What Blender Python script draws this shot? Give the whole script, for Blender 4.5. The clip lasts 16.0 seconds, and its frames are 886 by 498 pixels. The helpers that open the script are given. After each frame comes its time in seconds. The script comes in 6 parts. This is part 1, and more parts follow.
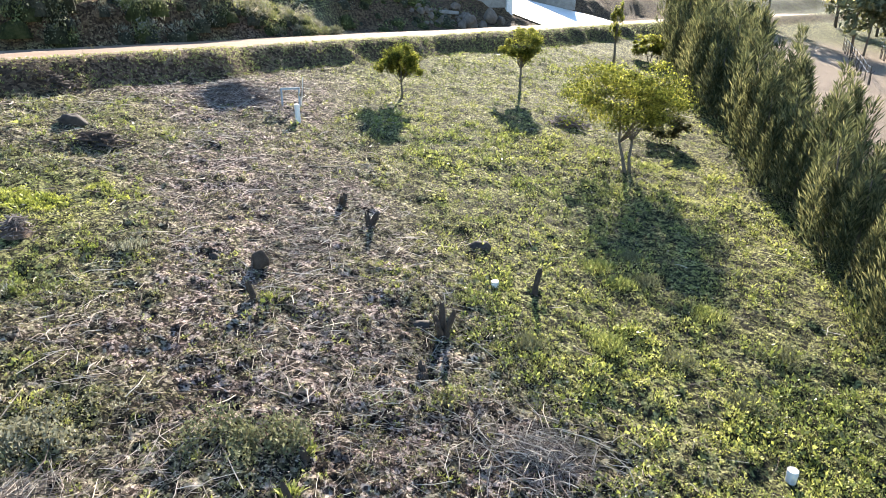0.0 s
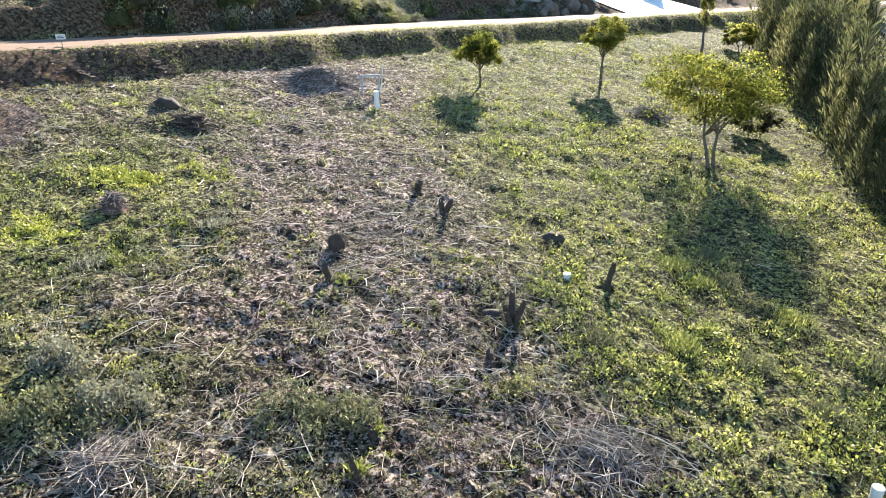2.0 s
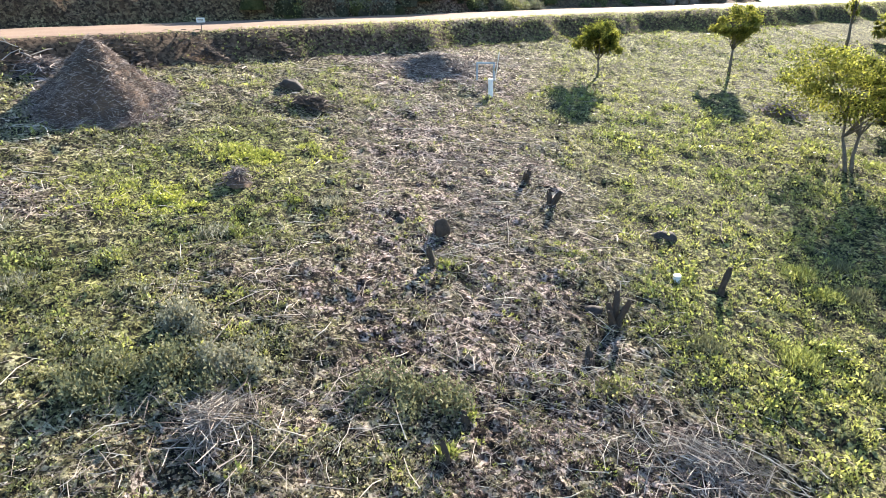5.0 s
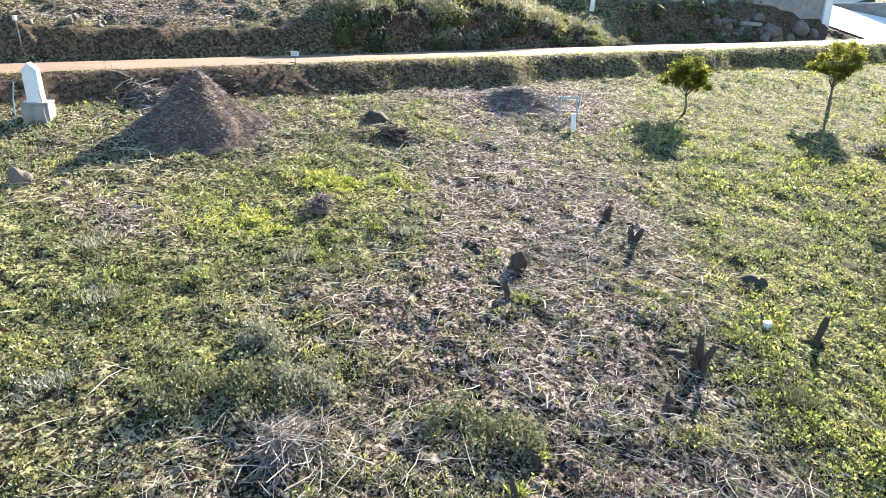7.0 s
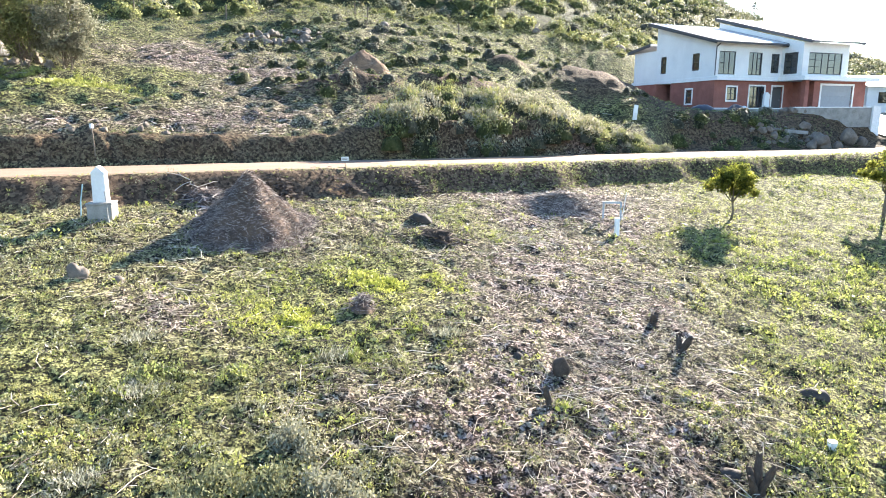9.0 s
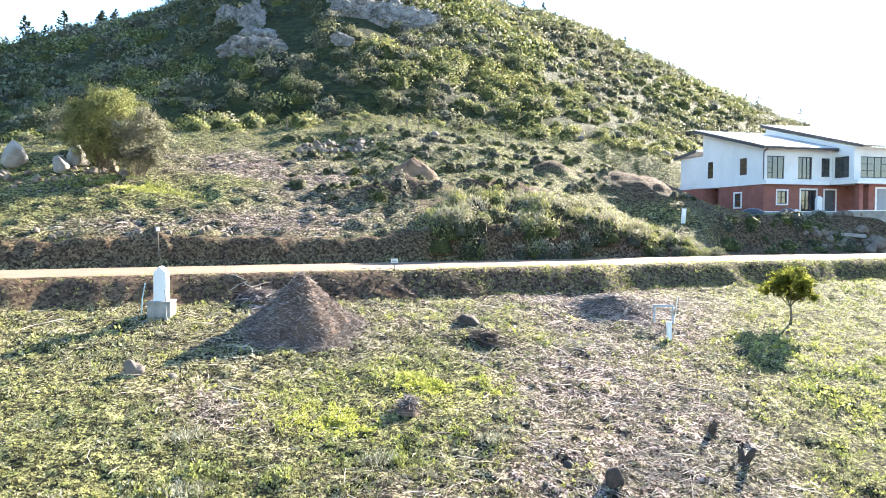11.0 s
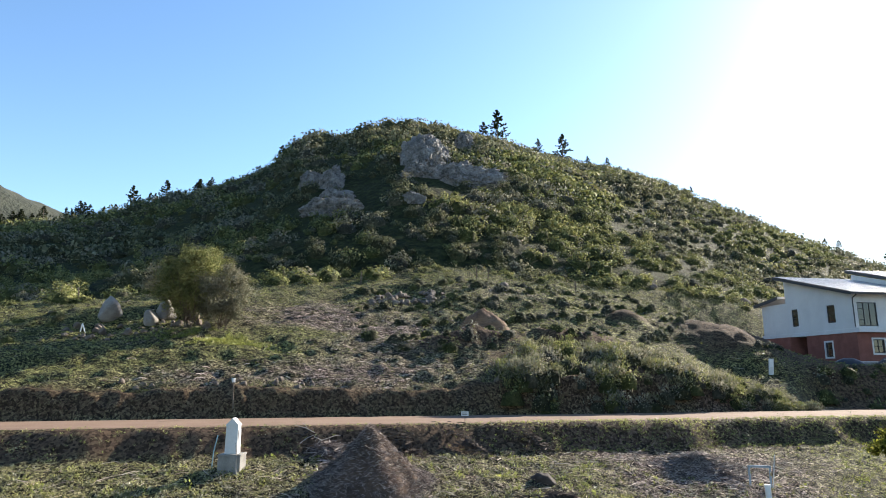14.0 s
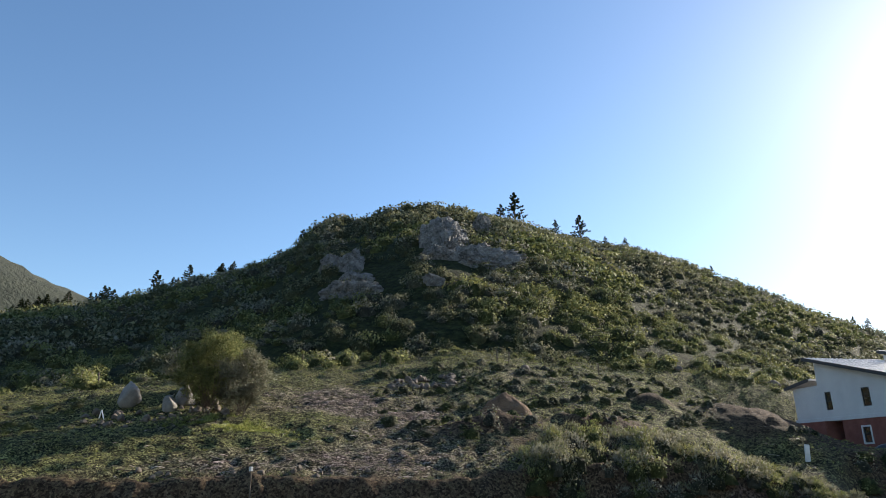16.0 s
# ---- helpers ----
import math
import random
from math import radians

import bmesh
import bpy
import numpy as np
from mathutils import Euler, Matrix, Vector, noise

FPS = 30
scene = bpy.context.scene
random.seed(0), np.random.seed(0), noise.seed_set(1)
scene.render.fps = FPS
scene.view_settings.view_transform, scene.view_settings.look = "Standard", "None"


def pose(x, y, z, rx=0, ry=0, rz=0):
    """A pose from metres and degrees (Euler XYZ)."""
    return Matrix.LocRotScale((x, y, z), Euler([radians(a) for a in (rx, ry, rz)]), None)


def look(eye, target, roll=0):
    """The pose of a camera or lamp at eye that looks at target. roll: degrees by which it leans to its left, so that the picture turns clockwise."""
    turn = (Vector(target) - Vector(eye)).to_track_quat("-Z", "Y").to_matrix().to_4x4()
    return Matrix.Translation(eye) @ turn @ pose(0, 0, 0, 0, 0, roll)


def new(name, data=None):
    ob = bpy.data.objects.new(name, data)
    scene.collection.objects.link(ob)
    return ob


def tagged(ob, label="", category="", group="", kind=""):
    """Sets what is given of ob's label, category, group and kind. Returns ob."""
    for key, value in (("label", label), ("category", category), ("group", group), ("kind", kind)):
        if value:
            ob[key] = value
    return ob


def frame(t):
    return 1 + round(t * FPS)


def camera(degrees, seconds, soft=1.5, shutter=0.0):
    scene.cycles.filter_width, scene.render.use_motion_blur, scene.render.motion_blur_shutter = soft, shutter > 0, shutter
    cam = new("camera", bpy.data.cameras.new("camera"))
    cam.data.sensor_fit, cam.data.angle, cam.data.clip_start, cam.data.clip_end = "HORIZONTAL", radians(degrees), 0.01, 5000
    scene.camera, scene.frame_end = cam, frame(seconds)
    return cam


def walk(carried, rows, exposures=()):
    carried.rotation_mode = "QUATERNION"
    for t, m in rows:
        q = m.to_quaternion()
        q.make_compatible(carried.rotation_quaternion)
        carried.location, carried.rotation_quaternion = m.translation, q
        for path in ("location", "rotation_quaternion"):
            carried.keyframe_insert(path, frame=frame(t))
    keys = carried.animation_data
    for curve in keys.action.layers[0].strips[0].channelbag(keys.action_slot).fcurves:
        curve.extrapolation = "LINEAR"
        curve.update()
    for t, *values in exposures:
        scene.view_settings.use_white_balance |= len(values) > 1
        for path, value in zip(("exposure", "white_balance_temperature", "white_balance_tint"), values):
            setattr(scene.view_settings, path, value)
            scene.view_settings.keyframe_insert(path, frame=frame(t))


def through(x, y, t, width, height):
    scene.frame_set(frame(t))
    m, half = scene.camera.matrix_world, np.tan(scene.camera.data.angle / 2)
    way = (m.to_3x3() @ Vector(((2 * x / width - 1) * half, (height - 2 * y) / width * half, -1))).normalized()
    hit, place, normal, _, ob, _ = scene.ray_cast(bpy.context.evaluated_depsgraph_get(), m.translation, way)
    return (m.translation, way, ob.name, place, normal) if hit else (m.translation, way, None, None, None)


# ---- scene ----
cam = camera(68.83, 16.0, soft=0.9)
PATH = [
    (0.0, pose(0.000, 0.000, 7.000, 69.00, -0.00, 0.00)),
    (0.5, pose(-0.017, 0.008, 6.979, 68.82, 0.06, 1.53)),
    (1.0, pose(-0.031, -0.034, 7.003, 68.58, 0.02, 3.31)),
    (1.5, pose(-0.037, -0.030, 7.002, 68.30, 0.08, 5.03)),
    (2.0, pose(-0.023, -0.047, 7.003, 68.05, 0.15, 6.69)),
    (2.5, pose(0.001, -0.077, 7.017, 67.78, 0.14, 8.29)),
    (3.0, pose(0.010, -0.097, 7.024, 67.51, 0.14, 9.90)),
    (3.5, pose(-0.016, -0.082, 7.014, 67.20, 0.02, 11.59)),
    (4.0, pose(-0.050, -0.052, 6.995, 66.96, 0.01, 13.27)),
    (6.5, pose(-0.058, -0.026, 6.990, 68.31, 0.21, 21.83)),
    (7.0, pose(-0.114, -0.006, 6.963, 69.93, 0.12, 23.57)),
    (7.5, pose(-0.144, 0.055, 6.970, 72.01, 0.18, 24.69)),
    (8.0, pose(-0.122, 0.148, 6.964, 74.24, 0.32, 25.70)),
    (8.5, pose(-0.074, 0.178, 6.969, 76.46, 0.34, 26.70)),
    (9.0, pose(-0.068, 0.133, 6.958, 78.86, 0.14, 27.69)),
    (11.5, pose(-0.006, 0.033, 6.945, 90.09, 0.21, 32.95)),
    (12.0, pose(0.010, 0.055, 6.936, 92.26, 0.21, 34.00)),
    (12.5, pose(-0.034, 0.103, 6.938, 94.32, 0.12, 35.03)),
    (13.0, pose(-0.072, 0.096, 6.958, 96.54, 0.04, 36.13)),
    (13.5, pose(-0.071, 0.059, 6.961, 98.81, 0.02, 37.18)),
    (14.0, pose(-0.019, -0.012, 6.944, 101.19, 0.12, 38.02)),
    (14.5, pose(0.028, -0.051, 6.962, 103.28, 0.20, 38.43)),
    (15.0, pose(0.040, -0.078, 6.962, 105.27, 0.21, 38.83)),
    (15.5, pose(0.021, -0.143, 6.977, 106.80, 0.12, 39.28)),
    (16.0, pose(0.008, -0.156, 6.986, 108.40, 0.22, 39.74)),
]
EXPOSURES = [(0.0, 2.4), (4.0, 2.44), (6.5, 2.58), (7.5, 2.76), (8.0, 2.83), (9.0, 3.0), (11.5, 3.12), (12.5, 2.62), (13.0, 2.35), (14.0, 1.65), (15.0, 1.24), (16.0, 1.1)]
walk(cam, PATH, EXPOSURES)

# ---- light and air ----
SUN_AZ, SUN_EL = 7.5, 26.0          # degrees from +y towards +x, and above the horizon
world = bpy.data.worlds.new("sky")
scene.world = world
world.use_nodes = True
wn = world.node_tree
sky = wn.nodes.new("ShaderNodeTexSky")
sky.sky_type = "NISHITA"
sky.sun_disc = False
sky.sun_elevation, sky.sun_rotation = radians(SUN_EL), radians(SUN_AZ)
sky.altitude, sky.air_density, sky.dust_density, sky.ozone_density = 300, 1.0, 0.35, 1.6
wn.nodes["Background"].inputs["Strength"].default_value = 0.094
rich = wn.nodes.new("ShaderNodeHueSaturation")
rich.inputs["Saturation"].default_value = 1.13
wn.links.new(sky.outputs[0], rich.inputs["Color"])
wn.links.new(rich.outputs[0], wn.nodes["Background"].inputs["Color"])
sun = new("sun", bpy.data.lights.new("sun", "SUN"))
sun.data.energy, sun.data.angle, sun.data.color = 5.0, radians(0.55), (1.0, 0.9, 0.77)
sdir = Vector((math.sin(radians(SUN_AZ)) * math.cos(radians(SUN_EL)), math.cos(radians(SUN_AZ)) * math.cos(radians(SUN_EL)), math.sin(radians(SUN_EL))))
sun.matrix_world = look(sdir * 100, (0, 0, 0))
rng = np.random.default_rng(7)

# ---- mesh helpers ----


def mesh_from(name, verts, faces, mats=(), smooth=False):
    """A mesh from an array of points and an array (or list) of faces."""
    me = bpy.data.meshes.new(name)
    verts = np.asarray(verts, dtype=np.float32).reshape(-1, 3)
    if isinstance(faces, np.ndarray):
        n, k = faces.shape
        me.vertices.add(len(verts))
        me.vertices.foreach_set("co", verts.ravel())
        me.loops.add(n * k)
        me.loops.foreach_set("vertex_index", faces.astype(np.int32).ravel())
        me.polygons.add(n)
        me.polygons.foreach_set("loop_start", np.arange(0, n * k, k, dtype=np.int32))
        me.update(calc_edges=True)
        me.validate()
    else:
        me.from_pydata([tuple(map(float, v)) for v in verts], [], faces)
        me.update()
    for m in mats:
        me.materials.append(m)
    if smooth:
        me.polygons.foreach_set("use_smooth", [True] * len(me.polygons))
    return me


class Shape:
    """Collects points and faces of one part."""

    def __init__(self):
        self.v, self.f = [], []

    def add(self, verts, faces):
        o = len(self.v)
        self.v += [tuple(p) for p in verts]
        self.f += [tuple(i + o for i in q) for q in faces]
        return self

    def box(self, x0, y0, z0, x1, y1, z1, bev=0.0):
        """A box with its upright and top edges cut off by bev."""
        b = min(bev, (x1 - x0) * 0.3, (y1 - y0) * 0.3, (z1 - z0) * 0.45)
        if b <= 0:
            v = [(x, y, z) for z in (z0, z1) for x, y in ((x0, y0), (x1, y0), (x1, y1), (x0, y1))]
            return self.add(v, [(3, 2, 1, 0), (4, 5, 6, 7), (0, 1, 5, 4), (1, 2, 6, 5), (2, 3, 7, 6), (3, 0, 4, 7)])
        ring = [(x0 + b, y0), (x1 - b, y0), (x1, y0 + b), (x1, y1 - b), (x1 - b, y1), (x0 + b, y1), (x0, y1 - b), (x0, y0 + b)]
        cx, cy = (x0 + x1) / 2, (y0 + y1) / 2
        top = [(x - math.copysign(b, x - cx), y - math.copysign(b, y - cy)) for x, y in ring]
        v = [(x, y, z0) for x, y in ring] + [(x, y, z1 - b) for x, y in ring] + [(x, y, z1) for x, y in top]
        f = [tuple(range(7, -1, -1)), tuple(range(16, 24))]
        for k in (0, 8):
            f += [(k + i, k + (i + 1) % 8, k + 8 + (i + 1) % 8, k + 8 + i) for i in range(8)]
        return self.add(v, f)

    def prism(self, outline, axis, a, b):
        """An outline of (p, q) pulled along axis from a to b. Axis 0: (y, z), 1: (x, z), 2: (x, y)."""
        n = len(outline)
        mk = {0: lambda p, q, c: (c, p, q), 1: lambda p, q, c: (p, c, q), 2: lambda p, q, c: (p, q, c)}[axis]
        v = [mk(p, q, a) for p, q in outline] + [mk(p, q, b) for p, q in outline]
        return self.add(v, [tuple(range(n - 1, -1, -1)), tuple(range(n, 2 * n))] + [(i, (i + 1) % n, n + (i + 1) % n, n + i) for i in range(n)])

    def tube(self, pts, radii, sides=8, cap=True):
        """A round bar along pts."""
        pts = [Vector(p) for p in pts]
        rings = []
        for i, p in enumerate(pts):
            d = (pts[min(i + 1, len(pts) - 1)] - pts[max(i - 1, 0)]).normalized()
            a = d.cross(Vector((0.31, 0.93, 0.17))).normalized()
            b = d.cross(a)
            r = radii[i] if hasattr(radii, "__len__") else radii
            rings += [p + (a * math.cos(k * 2 * math.pi / sides) + b * math.sin(k * 2 * math.pi / sides)) * r for k in range(sides)]
        f = []
        for i in range(len(pts) - 1):
            f += [(i * sides + k, i * sides + (k + 1) % sides, (i + 1) * sides + (k + 1) % sides, (i + 1) * sides + k) for k in range(sides)]
        if cap:
            f += [tuple(range(sides - 1, -1, -1)), tuple(range((len(pts) - 1) * sides, len(pts) * sides))]
        return self.add(rings, f)

    def mesh(self, name, mat, smooth=False):
        return mesh_from(name, self.v, self.f, [mat] if mat else [], smooth)


def part(name, shape, mat, parent, label="", smooth=False):
    ob = new(name, shape.mesh(name, mat, smooth) if isinstance(shape, Shape) else shape)
    ob.parent = parent
    if label:
        tagged(ob, label)
    return ob


def thing(name, m, label, category, group="", kind=""):
    ob = new(name)
    ob.empty_display_size = 0.2
    ob.matrix_world = m
    return tagged(ob, label, category, group, kind)


def lone(name, shape, mat, m, label, category, group="", kind="", smooth=False):
    ob = new(name, shape.mesh(name, mat, smooth) if isinstance(shape, Shape) else shape)
    ob.matrix_world = m
    return tagged(ob, label, category, group, kind)


def fbm(p, scale, octaves=4):
    return noise.fractal(Vector(p) * scale, 1.0, 2.0, octaves)


def vnoise(x, y, scale, seed=0):
    """Smooth noise from 0 to 1 over arrays."""
    x, y = np.asarray(x) * scale + seed * 17.3, np.asarray(y) * scale + seed * 9.1
    xi, yi = np.floor(x).astype(np.int64), np.floor(y).astype(np.int64)
    fx, fy = x - xi, y - yi
    fx, fy = fx * fx * (3 - 2 * fx), fy * fy * (3 - 2 * fy)

    def h(a, b):
        k = (a * 374761393 + b * 668265263 + seed * 1442695) & 0xFFFFFFFF
        k = ((k ^ (k >> 13)) * 1274126177) & 0xFFFFFFFF
        return ((k ^ (k >> 16)) & 0xFFFF) / 65535.0

    return (h(xi, yi) * (1 - fx) + h(xi + 1, yi) * fx) * (1 - fy) + (h(xi, yi + 1) * (1 - fx) + h(xi + 1, yi + 1) * fx) * fy


def mnoise(x, y, scale, seed=0, octaves=3):
    t, a, s = 0.0, 1.0, 0.0
    for i in range(octaves):
        t = t + a * vnoise(x, y, scale * 2 ** i, seed + i)
        s, a = s + a, a * 0.5
    return t / s


def step(a, b, x):
    k = np.clip((np.asarray(x, dtype=float) - a) / (b - a), 0, 1)
    return k * k * (3 - 2 * k)


# ---- materials ----


class Mat:
    """A node material in a few words."""

    def __init__(self, name, rough=0.8):
        self.m = bpy.data.materials.new(name)
        self.m.use_nodes = True
        self.t = self.m.node_tree
        self.b = self.t.nodes["Principled BSDF"]
        self.b.inputs["Roughness"].default_value = rough
        self.b.inputs["Specular IOR Level"].default_value = 0.3
        self.co = self.t.nodes.new("ShaderNodeTexCoord").outputs["Object"]

    def node(self, kind, **values):
        n = self.t.nodes.new(kind)
        for k, v in values.items():
            n.inputs[k].default_value = v
        return n

    def link(self, a, b):
        self.t.links.new(a, b)

    def noise(self, scale, detail=4.0, rough=0.6):
        n = self.node("ShaderNodeTexNoise", Scale=scale, Detail=detail, Roughness=rough)
        self.link(self.co, n.inputs["Vector"])
        return n.outputs["Fac"]

    def ramp(self, fac, stops):
        n = self.t.nodes.new("ShaderNodeValToRGB")
        while len(n.color_ramp.elements) < len(stops):
            n.color_ramp.elements.new(0.5)
        for e, (p, c) in zip(n.color_ramp.elements, stops):
            e.position, e.color = p, (*c, 1)
        self.link(fac, n.inputs["Fac"])
        return n.outputs["Color"]

    def mix(self, fac, a, b, mode="MIX"):
        n = self.t.nodes.new("ShaderNodeMix")
        n.data_type, n.blend_type = "RGBA", mode
        for s, i in ((fac, 0), (a, 6), (b, 7)):
            if isinstance(s, (int, float)):
                n.inputs[i].default_value = s
            elif isinstance(s, tuple):
                n.inputs[i].default_value = (*s, 1)
            else:
                self.link(s, n.inputs[i])
        return n.outputs[2]

    def colour(self, c):
        if isinstance(c, tuple):
            self.b.inputs["Base Color"].default_value = (*c, 1)
        else:
            self.link(c, self.b.inputs["Base Color"])
        return self

    def bump(self, fac, strength, dist):
        n = self.node("ShaderNodeBump", Strength=strength, Distance=dist)
        self.link(fac, n.inputs["Height"])
        self.link(n.outputs[0], self.b.inputs["Normal"])
        return self

    def island(self):
        return self.t.nodes.new("ShaderNodeNewGeometry").outputs["Random Per Island"]

    def chance(self):
        return self.t.nodes.new("ShaderNodeObjectInfo").outputs["Random"]

    def attr(self, name):
        n = self.t.nodes.new("ShaderNodeAttribute")
        n.attribute_name = name
        return n.outputs["Fac"]

    def glow_through(self, share, tint=1.0):
        """Lets light through thin leaves."""
        out = self.t.nodes["Material Output"]
        tr, mx = self.t.nodes.new("ShaderNodeBsdfTranslucent"), self.node("ShaderNodeMixShader", Fac=share)
        src = self.b.inputs["Base Color"]
        if src.is_linked:
            up = self.mix(1.0, src.links[0].from_socket, (1.35 * tint, 1.35 * tint, 1.15 * tint), "MULTIPLY")
            self.link(up, tr.inputs["Color"])
        self.link(self.b.outputs[0], mx.inputs[1])
        self.link(tr.outputs[0], mx.inputs[2])
        self.link(mx.outputs[0], out.inputs["Surface"])
        return self


def leaf_mat(name, dark, mid, light, through=0.45, scale=0.35, rough=0.45):
    """Leaves: each one its own shade, drifting over metres."""
    k = Mat(name, rough)
    own = k.ramp(k.island(), [(0.0, dark), (0.5, mid), (1.0, light)])
    drift = k.ramp(k.noise(scale, 2.0), [(0.3, (0.6, 0.66, 0.6)), (0.7, (1.3, 1.22, 1.1))])
    k.colour(k.mix(1.0, own, drift, "MULTIPLY"))
    k.b.inputs["Specular IOR Level"].default_value = 0.35 if rough < 0.6 else 0.1
    return k.glow_through(through).m


def rough_mat(name, a, b, scale=3.0, rough=0.9, bump=0.4, dist=0.02, fine=30.0):
    """Stone, earth, plaster: stains over fine grain."""
    k = Mat(name, rough)
    big = k.ramp(k.noise(scale, 5.0, 0.62), [(0.35, a), (0.65, b)])
    grain = k.noise(scale * fine, 3.0)
    k.colour(k.mix(0.35, big, k.ramp(grain, [(0.3, tuple(0.5 * x for x in a)), (0.7, tuple(min(1, 1.25 * x) for x in b))])))
    return k.bump(grain, bump, dist).m


def plain_mat(name, c, rough=0.5, metal=0.0, wear=0.12):
    k = Mat(name, rough)
    k.b.inputs["Metallic"].default_value = metal
    k.colour(k.ramp(k.noise(6.0, 6.0, 0.7), [(0.3, tuple(x * (1 - wear) for x in c)), (0.7, tuple(min(1, x * (1 + wear * 0.5)) for x in c))]))
    return k.m


M_GRASS = leaf_mat("grass_blades", (0.045, 0.05, 0.021), (0.15, 0.155, 0.064), (0.34, 0.335, 0.18), 0.34)
M_LUSH = leaf_mat("fresh_weed_leaves", (0.075, 0.092, 0.026), (0.195, 0.218, 0.065), (0.37, 0.385, 0.15), 0.36)
M_GREY_HERB = leaf_mat("grey_green_herb", (0.05, 0.053, 0.042), (0.165, 0.165, 0.13), (0.44, 0.43, 0.37), 0.3)
M_STRAW = leaf_mat("dry_stalks", (0.075, 0.058, 0.054), (0.2, 0.162, 0.148), (0.6, 0.53, 0.48), 0.08, 0.35, 0.7)
M_MULCH = leaf_mat("mulch_shreds", (0.04, 0.029, 0.028), (0.135, 0.104, 0.1), (0.4, 0.34, 0.325), 0.05, 0.35, 0.75)
M_SCRUB = leaf_mat("hill_scrub", (0.085, 0.094, 0.06), (0.14, 0.146, 0.09), (0.215, 0.212, 0.135), 0.24, 0.08, 0.75)
M_SCRUB_PALE = leaf_mat("grey_scrub", (0.125, 0.127, 0.104), (0.19, 0.187, 0.15), (0.28, 0.27, 0.218), 0.24, 0.08, 0.75)
M_SCRUB_FRESH = leaf_mat("fresh_scrub", (0.1, 0.116, 0.05), (0.165, 0.18, 0.074), (0.27, 0.272, 0.125), 0.24, 0.08, 0.75)
M_TREE = leaf_mat("tree_leaves", (0.06, 0.076, 0.018), (0.19, 0.205, 0.042), (0.36, 0.35, 0.08), 0.62, 0.35, 0.7)
M_BRIGHT = leaf_mat("bright_weed_leaves", (0.09, 0.108, 0.022), (0.21, 0.235, 0.05), (0.38, 0.4, 0.11), 0.42)
M_CONIFER = leaf_mat("conifer_needles", (0.036, 0.042, 0.023), (0.092, 0.098, 0.054), (0.22, 0.21, 0.118), 0.38, 0.35, 0.75)
M_PINE = leaf_mat("pine_needles", (0.014, 0.02, 0.011), (0.032, 0.042, 0.02), (0.065, 0.075, 0.036), 0.15, 0.35, 0.75)
M_BARK = rough_mat("bark", (0.08, 0.06, 0.045), (0.17, 0.135, 0.1), 9.0)
M_CHAR = rough_mat("dark_stump_wood", (0.022, 0.017, 0.014), (0.07, 0.05, 0.036), 8.0)
M_ROCK = rough_mat("grey_granite", (0.13, 0.118, 0.105), (0.27, 0.25, 0.228), 1.6, 0.9, 0.6, 0.03)
M_ROCK_DARK = rough_mat("dark_fieldstone", (0.02, 0.016, 0.014), (0.06, 0.048, 0.04), 3.0)
M_STONE = rough_mat("brown_broken_stone", (0.07, 0.055, 0.044), (0.18, 0.148, 0.12), 2.5, 0.9, 0.6, 0.03)
M_EARTH = rough_mat("red_brown_earth", (0.055, 0.036, 0.026), (0.13, 0.085, 0.058), 1.2, 0.95, 0.8, 0.04)
M_WHITE = plain_mat("white_paint", (0.52, 0.52, 0.51), 0.6)
M_PVC = plain_mat("white_plastic_pipe", (0.6, 0.6, 0.59), 0.45, 0.0, 0.08)
M_CONCRETE = rough_mat("concrete", (0.13, 0.125, 0.115), (0.25, 0.24, 0.22), 2.5, 0.85, 0.25, 0.01)


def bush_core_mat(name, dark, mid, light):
    """The close mass of a far bush: leaf-sized mottling and relief, with inner shade put into its colour."""
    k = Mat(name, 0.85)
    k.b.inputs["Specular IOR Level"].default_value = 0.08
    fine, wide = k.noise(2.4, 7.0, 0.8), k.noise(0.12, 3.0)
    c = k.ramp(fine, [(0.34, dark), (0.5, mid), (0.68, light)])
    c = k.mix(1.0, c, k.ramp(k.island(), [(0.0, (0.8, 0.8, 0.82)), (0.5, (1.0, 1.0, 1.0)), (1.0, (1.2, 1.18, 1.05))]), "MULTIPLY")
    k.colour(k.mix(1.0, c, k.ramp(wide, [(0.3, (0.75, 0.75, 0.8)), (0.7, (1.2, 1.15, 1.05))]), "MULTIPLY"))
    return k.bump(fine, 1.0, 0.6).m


# well below the leaf colours: the shade inside each bush is painted in
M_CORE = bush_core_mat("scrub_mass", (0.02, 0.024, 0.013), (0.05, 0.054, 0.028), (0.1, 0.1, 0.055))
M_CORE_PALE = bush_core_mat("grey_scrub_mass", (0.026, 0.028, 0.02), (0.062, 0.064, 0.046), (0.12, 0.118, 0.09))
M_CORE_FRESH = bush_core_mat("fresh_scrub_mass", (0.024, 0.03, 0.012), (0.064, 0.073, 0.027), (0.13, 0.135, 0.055))

